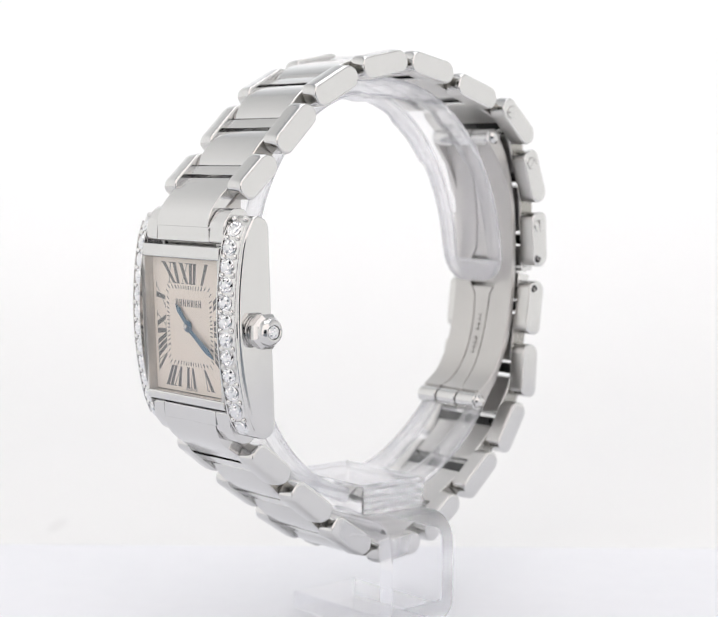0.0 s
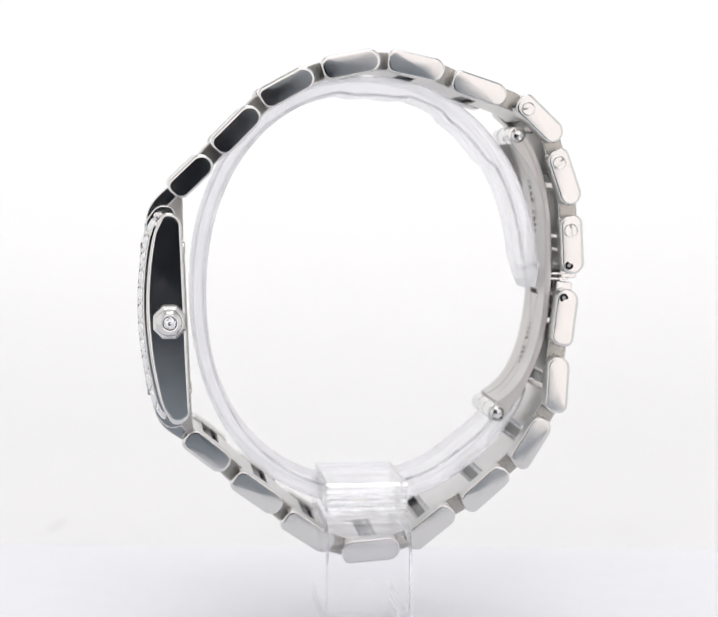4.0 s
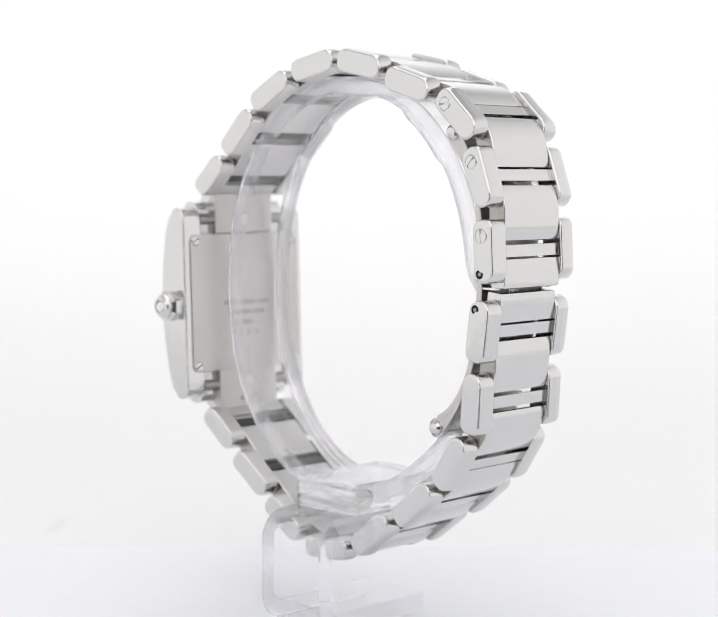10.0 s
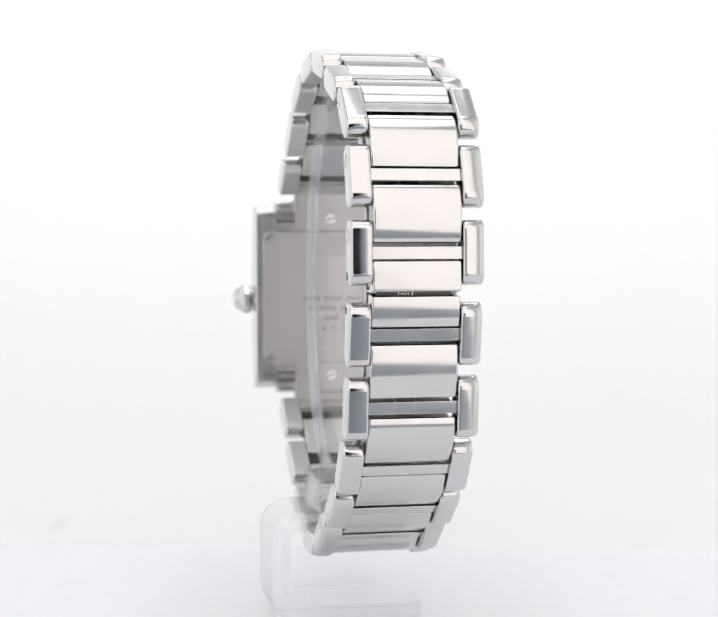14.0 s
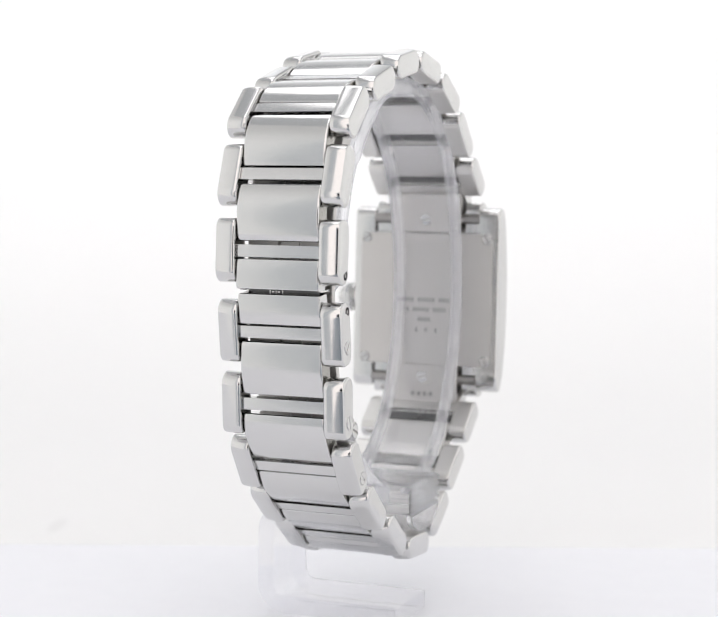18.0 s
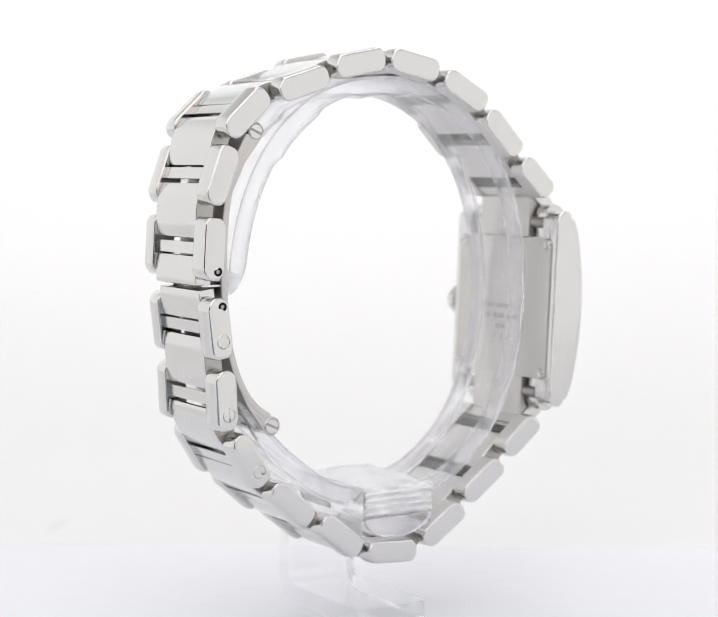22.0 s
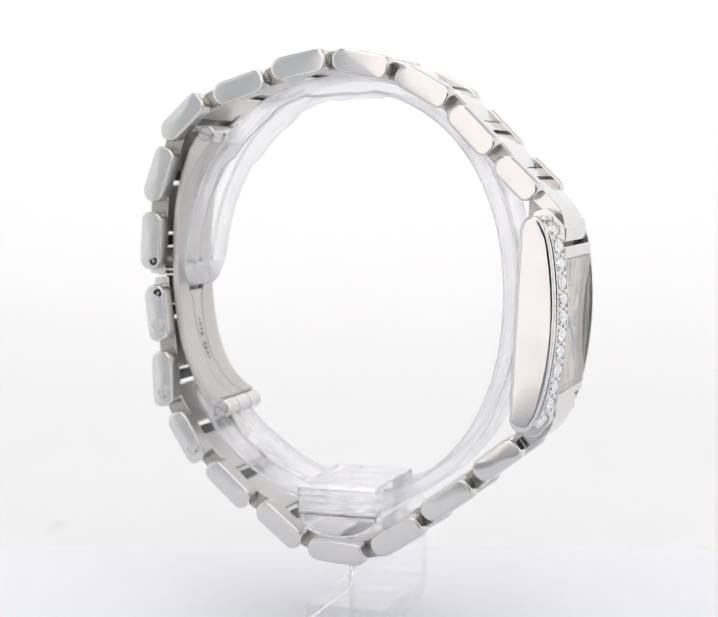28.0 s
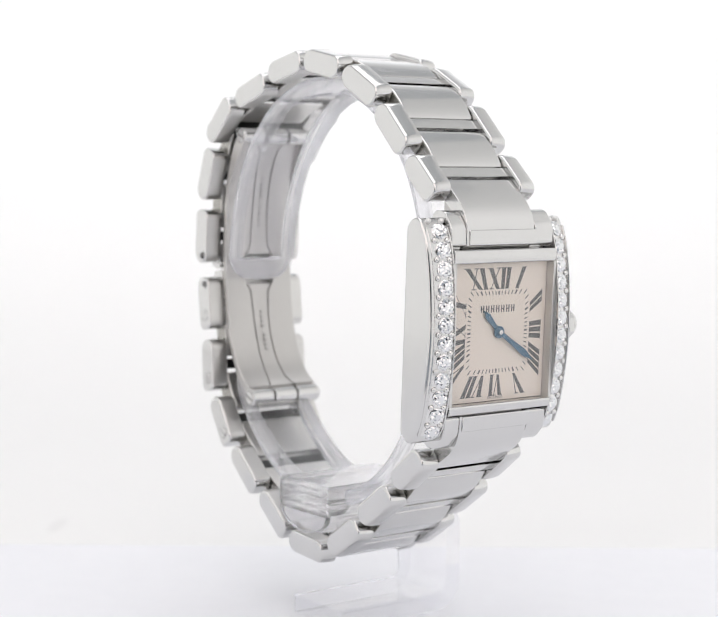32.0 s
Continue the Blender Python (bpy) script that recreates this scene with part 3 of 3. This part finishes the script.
# ---- diamonds ----
def gem_mesh(radius, seed):
    """A brilliant seen from its table: rings of small facets tilted to and fro, each stone cut a little differently."""
    bm = bmesh.new()
    cut_by = random.Random(seed)
    rows = []
    for r, k, off, high, low in ((0.34, 8, 0, 0.30, 0.30), (0.58, 16, 0.5, 0.30, 0.17), (0.8, 16, 0, 0.10, 0.22), (1.0, 16, 0.5, 0.03, 0.03), (1.0, 16, 0.5, -0.12, -0.12), (0.5, 16, 0.5, -0.5, -0.5)):
        row = []
        for i in range(k):
            a = 2 * math.pi * (i + off) / k
            z = (high if i % 2 else low) + (cut_by.uniform(-0.035, 0.035) if r < 0.9 and high > 0 else 0)
            row.append(bm.verts.new((r * radius * math.cos(a), r * radius * math.sin(a), z * radius)))
        rows.append(row)
    middle = bm.verts.new((0, 0, 0.26 * radius))
    table = rows[0]
    for i in range(8):
        j = (i + 1) % 8
        bm.faces.new((middle, table[i], table[j]))
        bm.faces.new((table[i], rows[1][2 * i], table[j]))
        bm.faces.new((table[j], rows[1][2 * i], rows[1][2 * i + 1]))
        bm.faces.new((table[i], rows[1][2 * i - 1], rows[1][2 * i]))
    for inner, outer in zip(rows[1:], rows[2:]):
        for i in range(16):
            bm.faces.new((inner[i - 1], outer[i - 1], outer[i]))
            bm.faces.new((inner[i - 1], outer[i], inner[i]))
    bm.faces.new(rows[-1])
    bmesh.ops.recalc_face_normals(bm, faces=bm.faces)
    bmesh.ops.scale(bm, vec=(MM, MM, MM), verts=bm.verts)
    me = bpy.data.meshes.new("diamond")
    bm.to_mesh(me)
    bm.free()
    me.materials.append(GEM)
    return me


GEM_MESHES = [gem_mesh(0.96, k) for k in range(5)]
for s in (1, -1):
    for k in range(12):
        v = -11.6 + 23.2 * k / 11
        n = front_of(v) - slant(8.95, 5) - 0.08
        slope = math.atan(2 * 0.0115 * v + math.copysign(0.14 * max(0, abs(v) - 9.5), v))
        ob = new("diamond", GEM_MESHES[(k * 2 + (s > 0)) % 5])
        face = (on_case(s * 0.26, math.sin(slope), math.cos(slope)) - on_case(0, 0, 0)).normalized()
        q = face.to_track_quat("Z", "Y")
        ob.matrix_local = Matrix.Translation(on_case(s * 8.95, v, n) * MM) @ q.to_matrix().to_4x4() @ Matrix.Rotation(k * 1.3 + s, 4, "Z")
        ob.parent = case
        # two beads between each stone and the next
        for w, dv in ((8.27, 1.05), (9.8, 1.05)):
            bm = bmesh.new()
            c = on_case(s * w, v + dv, front_of(v + dv) - slant(w, 5) - 0.2)
            bmesh.ops.create_icosphere(bm, subdivisions=2, radius=0.38, matrix=Matrix.Translation(c))
            part("setting_bead", bm, SATIN, case)
    # bed and rims of the stone channel
    for u0, u1, rim, name in ((8.02, 10.32, 0.02, "setting_bed"), (7.86, 8.04, 0.05, "channel_rim"), (10.3, 10.56, 0.1, "channel_rim")):
        path = []
        for k in range(25):
            v = -12.0 + 24.0 * k / 24
            path.append((Vector((v, front_of(v))), Vector((2 * 0.0115 * v + math.copysign(0.14 * max(0, abs(v) - 9.5), v), 1)).normalized()))
        bm = bmesh.new()
        ribbon(bm, path, -SINK - 0.3, 0.08 if name == "channel_rim" else -0.16, u0, u1, lambda w, q: on_case(s * flare(w, q.y), q.x, q.y - slant(w, q.y)), rim)
        part(name, bm, POLISHED if name == "channel_rim" else SATIN, case)

# ---- crown ----
CV, CN = -0.2, 1.85
ua = on_case(1, 0, 0) - on_case(0, 0, 0)
bm = bmesh.new()
lathe(bm, [(0, 0), (0, 1.85), (0.22, 1.9), (0.3, 1.6), (0.42, 1.6), (0.5, 1.95), (0.74, 1.95), (0.8, 1.5), (0.8, 0)], on_case(10.75, CV, CN), ua, 24)
crown = part("crown", bm, POLISHED, watch, "faceted octagonal steel crown set with a diamond")
bm = bmesh.new()
lathe(bm, [(0.75, 0), (0.75, 1.85), (0.92, 2.15), (1.7, 2.15), (2.05, 1.85), (2.3, 1.55), (2.3, 0)], on_case(10.75, CV, CN), ua, 8)
part("crown_body", bm, POLISHED, crown, sharp=25)
bm = bmesh.new()
lathe(bm, [(1.9, 0), (1.9, 1.7), (2.25, 1.66), (2.6, 1.48), (2.88, 1.22), (2.98, 1.02), (2.92, 0.86), (2.7, 0.8), (2.7, 0)], on_case(10.75, CV, CN), ua, 28)
part("crown_collar", bm, POLISHED, crown)
ob = new("diamond", GEM_MESHES[0])
ob.matrix_local = Matrix.Translation(on_case(13.6, CV, CN) * MM) @ Vector(ua).to_track_quat("Z", "Y").to_matrix().to_4x4() @ Matrix.Diagonal((0.8, 0.8, 0.8, 1))
ob.parent = crown

# ---- case back ----
bm = bmesh.new()
prism(bm, rounded([(-10.0, -9.45, 1.1), (9.8, -9.45, 1.1), (9.8, 9.3, 1.1), (-10.0, 9.3, 1.1)], 5), -0.35, 0.15, lambda w, p, q: on_case(p, q, w), 0.1)
back = part("case_back", bm, CASE_BACK, case, "brushed steel case back plate")
for u in (-9.15, 8.95):
    for v in (-8.65, 8.55):
        slotted_screw(back, on_case(u, v, -0.36), on_case(0, 0, -1) - on_case(0, 0, 0), 0.62, 30 + 25 * u)
for v, w, step in ((-0.5, 8.4, 0.5), (-1.9, 6.6, 0.5), (-3.3, 2.0, 0.5), (-4.8, 4.4, 1.15)):
    bm = bmesh.new()
    k = int(w / step)
    for j in range(k):
        if step < 1 and j % 6 == 4:
            continue
        u = -w / 2 + w * (j + 0.15) / k
        quad(bm, [(u, v), (u + 0.3, v), (u + 0.3, v + 0.62), (u, v + 0.62)], -0.352, -0.004)
    part("engraving", bm, ENGRAVED, back)

# ---- lugs and end plates at the top and bottom of the case ----
for g in (1, -1):
    for s in (1, -1):
        bm = bmesh.new()
        out = rounded([(8.6, 0.6, 0.4), (8.6, 3.2, 0.1), (9.75, 3.3, 0.1), (9.8, 4.35, 0.4), (12.1, 4.15, 1.7), (13.9, 2.7, 1.6), (13.7, 0.9, 0.9), (12.6, 0.45, 0.5)], 8)
        prism(bm, out, 5.0 if s > 0 else 5.6, 7.82, lambda w, p, q: on_case(s * w, g * p, q), 0.15)
        part("lug", bm, POLISHED, case)
        bm = bmesh.new()
        lathe(bm, [(PLATE - 0.2, 0), (PLATE - 0.2, 0.75), (7.85, 0.75), (7.85, 0)], on_case(0, g * 11.4, 0.5), on_case(s, 0, 0) - on_case(0, 0, 0), 14)
        part("lug_pin", bm, DARK_STEEL, case)
    i = 0 if g > 0 else len(LINKS) - 1
    o, d, nn = link_frame(i)
    d = d if g > 0 else -d
    a = on_case(0, g * 11.6, 3.25)
    b = on_case(0, g * 9.85, 3.3)
    a0, b0 = Vector((a.y, a.z)), Vector((b.y, b.z))
    end = o - d * 1.18
    up = on_case(0, g, 0) - on_case(0, 0, 0)
    up = Vector((up.y, up.z))
    path = bend(a0, up, end, d, 10)
    path.insert(0, (b0, path[0][1]))
    if g < 0:
        path = [(p, -n) for p, n in path]
    strap(path, -0.85, 0.98, XL, XR, "end_plate", POLISHED, 0.12)
    bm = bmesh.new()
    case_block(bm, -PLATE, PLATE, *sorted((g * 9.85, g * 11.7)), 3.0, 4.4, 0.2, 0.12)
    part("end_piece", bm, POLISHED, watch)
    bm = bmesh.new()
    prism(bm, rounded([(9.4, -0.35, 0.2), (14.9, -0.5, 0.5), (15.0, 0.1, 0.3), (12.8, 2.5, 0.5), (9.4, 3.2, 0.3)], 4), -PLATE, PLATE, lambda w, p, q: on_case(w, g * p, q), 0.12)
    inner = part("end_block", bm, CASE_BACK, watch)
    if g < 0:
        bm = bmesh.new()
        for u in (-1.6, -0.7, 0.2, 1.1):
            quad(bm, [(u, -13.9), (u + 0.5, -13.9), (u + 0.5, -13.3), (u, -13.3)], -0.48, -0.03)
        part("engraving", bm, ENGRAVED, inner)
    slotted_screw(inner, on_case(0, g * 11.2, -0.36), on_case(0, 0, -1) - on_case(0, 0, 0), 0.75, 60)

# ---- screws and pins in the side links ----
for i, s, t, r in ((6, 1, -2.0, 0.75), (7, 1, -1.95, 0.75), (8, 1, -1.85, 0.78), (9, -1, 1.6, 0.75), (10, -1, 1.75, 0.75), (11, -1, 1.75, 0.75)):
    o, d, n = link_frame(i)
    c = o + d * t - n * 0.05
    slotted_screw(side_pieces[i, s], (XC + s * (HALF + 0.01), c.x, c.y), (s, 0, 0), r, 35 + 47 * i)
for i, t in ((8, 2.55), (9, -2.5)):
    for s in (1, -1):
        o, d, n = link_frame(i)
        c = o + d * t - n * 0.45
        bm = bmesh.new()
        at = (XC + s * (HALF - 0.2), c.x, c.y)
        # solid black disc: the darkness inside a drilled hole, painted on
        lathe(bm, [(0, 0), (0, 0.55), (0.22, 0.55), (0.22, 0.0)], at, (s, 0, 0), 18)
        hole = part("pin_hole", bm, BLACK, side_pieces[i, s], "black disc drawn as a drilled pin hole")
        bm = bmesh.new()
        lathe(bm, [(0, 0), (0, 0.26), (0.2, 0.26), (0.235, 0.22), (0.235, 0)], at, (s, 0, 0), 18)
        part("pin", bm, DARK_STEEL, hole)

# ---- folding clasp inside the bracelet ----
TOP_PIN, LOW_PIN = Vector((19.3, 62.6)), Vector((17.05, 27.0))
upper = bend(Vector((20.2, 62.2)), Vector((0.55, -0.85)), Vector((23.55, 44.4)), Vector((-0.02, -1)), 60)
lower = bend(Vector((23.55, 43.9)), Vector((-0.04, -1)), Vector((17.3, 28.1)), Vector((-0.9, -0.45)), 68)
CX0, CX1 = XC - 5.5, XC + 5.3
whole = upper + lower[1:]
SA, SB = XC - 1.72, XC + 1.5


def waist(z):
    """Half width of the tongue: slim in the middle of each half, flared at both ends."""
    a, b = (46.0, 62.0) if z > 44.2 else (28.0, 42.4)
    f = min(1, abs(2 * (z - a) / (b - a) - 1))
    return 1.25 + 0.35 * f ** 2 + 0.75 * max(0, f - 0.82) / 0.18


def clasp_strip(points, lo, hi, edge0, edge1, name, label="", parent=None):
    """A strip of the clasp whose edges follow two functions of height."""
    bm = bmesh.new()
    ribbon(bm, points, lo, hi, 0.0, 3.6, lambda w, q: Vector((edge0(q.y) + (edge1(q.y) - edge0(q.y)) * w / 3.6, q.x, q.y)), 0.14)
    return part(name, bm, CASE_BACK, parent or watch, label)


clasp = clasp_strip(whole, -0.45, 0.4, lambda z: CX0, lambda z: XC - 0.1 - waist(z), "clasp_blade", "curved brushed steel folding clasp blade")
clasp_strip(whole, -0.45, 0.4, lambda z: XC - 0.1 + waist(z), lambda z: CX1, "clasp_blade")
cut = next(i for i, (p, n) in enumerate(whole) if p.y < 46.2)
cut2 = next(i for i, (p, n) in enumerate(whole) if p.y < 42.2)
for piece in (whole[:cut], whole[cut2:]):
    clasp_strip(piece, -0.42, 0.37, lambda z: XC + 0.02 - waist(z), lambda z: XC - 0.22 + waist(z), "clasp_tongue")
strap(whole[cut + 1:cut2 - 1], -0.3, 0.38, XC - 2.6, XC + 2.4, "clasp_bridge", CASE_BACK, 0.1)
# cheeks of the clasp that widen towards both pins
for cheek in (((16.6, 28.0, 0.3), (19.3, 29.3, 0.3), (21.9, 34.2, 0.1), (22.3, 33.6, 0.1), (20.4, 29.6, 1.5), (17.9, 26.1, 0.4)),
              ((18.3, 62.0, 0.3), (20.7, 58.9, 1.2), (22.9, 54.4, 0.1), (23.2, 55.4, 0.1), (21.2, 60.6, 0.6), (19.8, 63.2, 0.4))):
    for x0, x1 in ((CX0 + 0.02, CX0 + 0.75), (CX1 - 0.75, CX1 - 0.02)):
        bm = bmesh.new()
        prism(bm, rounded(list(cheek), 4), x0, x1, in_yz, 0.1)
        part("clasp_cheek", bm, CASE_BACK, clasp)
# slotted tab in the split of the clasp, seen at both sides
for x0, x1 in ((XC - 5.2, XC - 4.6), (XC + 4.6, XC + 5.2)):
    bm = bmesh.new()
    block(bm, x0, x1, 23.4, 26.2, 44.2, 44.48, 0.08, 0.06)
    block(bm, x0, x1, 23.4, 26.2, 44.86, 45.14, 0.08, 0.06)
    block(bm, x0 + 0.05, x1 - 0.05, 23.4, 23.9, 44.3, 45.05, 0.08, 0.06)
    part("clasp_tab", bm, SATIN, clasp)
# stamped line on each tongue
for (p, n), (q, _) in ((whole[18], whole[42]), (whole[-48], whole[-26])):
    for k in range(9):
        if k == 4:
            continue
        bm = bmesh.new()
        c, e = p.lerp(q, (k + 0.1) / 9), p.lerp(q, (k + 0.7) / 9)
        ribbon(bm, [(c, n), (c.lerp(e, 0.5), n), (e, n)], -0.48, -0.3, XC - 0.3, XC + 0.1, lambda w, v: Vector((w, v.x, v.y)), 0.02)
        part("engraving", bm, FAINT, clasp)
# dark maker's strip seen in the split between the two clasp plates, its script as plain bars
bm = bmesh.new()
block(bm, XC - 4.5, XC + 4.5, 24.3, 25.3, 43.2, 45.4, 0.1, 0.08)
strip = part("name_strip", bm, GAP_DARK, watch, "dark recessed steel strip with a light script mark")
for k, (x, w, h) in enumerate(((0.1, 0.12, 0.3), (0.5, 0.3, 0.12), (0.95, 0.1, 0.5), (1.2, 0.35, 0.12), (1.7, 0.12, 0.35))):
    bm = bmesh.new()
    block(bm, XC + x, XC + x + w, 25.25, 25.33, 44.0, 44.0 + h, 0.03, 0.02)
    part("name_bar", bm, SATIN, strip)
for x0, x1 in ((CX0, SA - 0.45), (SA - 0.1, SB + 0.1), (SB + 0.45, CX1)):
    bm = bmesh.new()
    lathe(bm, [(0, 0), (0, 1.05), (0.1, 1.18), (x1 - x0 - 0.1, 1.18), (x1 - x0, 1.05), (x1 - x0, 0)], (x0, LOW_PIN.x, LOW_PIN.y), (1, 0, 0), 20)
    part("clasp_knuckle", bm, POLISHED, watch)
for x0, x1 in ((CX0, SA - 0.45), (SA - 0.1, SB + 0.1), (SB + 0.45, CX1)):
    bm = bmesh.new()
    lathe(bm, [(0, 0), (0, 0.9), (0.15, 1.15), (x1 - x0 - 0.15, 1.15), (x1 - x0, 0.9), (x1 - x0, 0)], (x0, TOP_PIN.x, TOP_PIN.y), (1, 0, 0), 20)
    part("clasp_knuckle", bm, POLISHED, watch)
for c in (TOP_PIN, LOW_PIN):
    bm = bmesh.new()
    lathe(bm, [(0, 0), (0, 0.6), (CX1 - CX0, 0.6), (CX1 - CX0, 0)], (CX0, c.x, c.y), (1, 0, 0), 14)
    part("clasp_pin", bm, DARK_STEEL, watch)
for c in (TOP_PIN, LOW_PIN):
    slotted_screw(clasp, (CX0 - 0.02, c.x, c.y), (-1, 0, 0), 0.85, 20)
    bm = bmesh.new()
    lathe(bm, [(-0.1, 0), (-0.1, 0.95), (0.25, 0.9), (0.55, 0.6), (0.68, 0.0)], (CX1, c.x, c.y), (1, 0, 0), 20)
    part("pin_head", bm, POLISHED, clasp)

# ---- the clear display stand ----
stand = tagged(new("watch_stand"), "clear acrylic watch stand with an open ring on a C-shaped foot", "display stand")
RA, RB, RY, RZ, RN = 22.4, 27.35, 0.2, 42.55, 2.15


def on_ring(deg, out=0.0):
    t = radians(deg)
    c, s = math.cos(t), math.sin(t)
    p = Vector((RA * math.copysign(abs(c) ** (2 / RN), c), RB * math.copysign(abs(s) ** (2 / RN), s)))
    nrm = Vector((c / RA, s / RB)).normalized()
    return Vector((RY, RZ)) + p + nrm * out


def build_ring(a0, a1):
    """An arc of the ring from its free end a0 to the clamp: a clear band between raised rims that meet round the free end."""
    bm = bmesh.new()
    rings, ends = [], []
    steps = max(20, int(abs(a1 - a0) / 3))
    lower = a0 > 260
    for k in range(steps + 1):
        a = a0 + (a1 - a0) * (1 - math.cos(math.pi * k / steps)) / 2
        near = min(1, abs(a - a0) / 6.5)
        half = 4.9 * (math.sqrt(max(0.0, 1 - (1 - near) ** 2)) * 0.62 + 0.38)
        ends.append(abs(a - a0) < 5)
        dip = 0.0 if ends[-1] else 0.45
        # ribs across the band near its top; the lower arc thins out towards its end
        thick = (1.7 + 0.8 * min(1, abs(a - a0) / 25) if lower else 1.25 + 0.75 * min(1, abs(a - a0) / 8)) + (0.5 if 80 < a < 98 else 0.0) + (0.45 if 40 < a < 62 else 0.0)
        lift = 0.9 * max(0, (a - 305) / 31) if lower else 0.0
        side = [(half - 1.35, -dip), (half - 1.1, -0.08 if dip else 0), (half - 0.8, 0), (half - 0.25, 0), (half - 0.06, -0.1), (half, -0.35)]
        side += [(half, -thick + 0.35), (half - 0.06, -thick + 0.1), (half - 0.25, -thick), (half - 0.8, -thick), (half - 1.1, -thick + (0.08 if dip else 0)), (half - 1.35, -thick + dip)]
        sec = []
        for x, d in side + [(-x, d) for x, d in reversed(side)]:
            p = on_ring(a, d + lift)
            sec.append(Vector((-1.35 + x, p.x, p.y)))
        rings.append(sec)
    loft(bm, rings)
    ob = part("ring", bm, ACRYLIC, stand, "open clear acrylic ring")
    ob.data.materials.append(RING_WALL)
    n = len(rings[0])
    for f in ob.data.polygons:
        k, j = divmod(f.index, n)
        if k >= steps or ends[k] or j not in (0, 12):
            f.material_index = 1
    return ob


build_ring(0.6, 257.0)
build_ring(336.0, 283.5)
bm = bmesh.new()
teeth = [(6.7 - 0.5 * (k % 2), 14.6 + 0.43 * k, 0.08) for k in range(10)]
out = rounded([(-9.3 + 0.5 * (k % 2), 14.6 + 0.43 * k, 0.08) for k in range(9, -1, -1)] + teeth, 2)
prism(bm, out, -5.1, 5.3, lambda w, p, q: Vector((p, w, q)), 0.15)
clamp = part("clamp_block", bm, RIDGED, stand, "ridged clear acrylic clamp block")
for x0, x1 in ((-9.1, -8.3),):
    bm = bmesh.new()
    prism(bm, [Vector((0.1 + 5.1 * math.cos(t), 14.6 - 2.7 * math.sin(t))) for t in (math.pi * k / 24 for k in range(25))], x0, x1, in_yz, 0.15)
    part("clamp_lip", bm, RIDGED, clamp)
mid = [(-8.0, 13.4), (8.8, 13.4)] + [(8.8 + 2.5 * math.sin(t), 10.9 + 2.5 * math.cos(t)) for t in (radians(15 * k) for k in range(1, 7))]
mid += [(11.3, 3.75)] + [(8.8 + 2.5 * math.cos(t), 3.75 - 2.5 * math.sin(t)) for t in (radians(15 * k) for k in range(1, 7))] + [(-7.1, 1.25)]
mid = [Vector(v) for v in mid]
path = []
for k, v in enumerate(mid):
    g = (mid[min(k + 1, len(mid) - 1)] - mid[max(k - 1, 0)]).normalized()
    path.append((v, Vector((-g.y, g.x))))
bm = bmesh.new()
ribbon(bm, path, -1.2, 1.2, -5.6, 5.0, lambda w, q: Vector((q.x, w, q.y)), 0.25)
part("foot", bm, ACRYLIC, stand, "bent clear acrylic foot and post")
for ob in stand.children_recursive:
    ob.visible_shadow = False
    if ob.name.startswith("foot"):
        ob.data.materials.append(CUT_EDGE)
        for f in ob.data.polygons:
            if abs(f.normal.y) > 0.6:
                f.material_index = 1


# ---- the watch and its stand turn together ----
def turn(t):
    s = (t - 16.0) / 16.0
    return -185.233 - 137.126 * s - 0.891 * s * s


def motions():
    rows = [(float(t), pose(0, 0, 0, 0, 0, turn(t))) for t in range(33)]
    walk(watch, rows)
    walk(stand, rows)


motions()
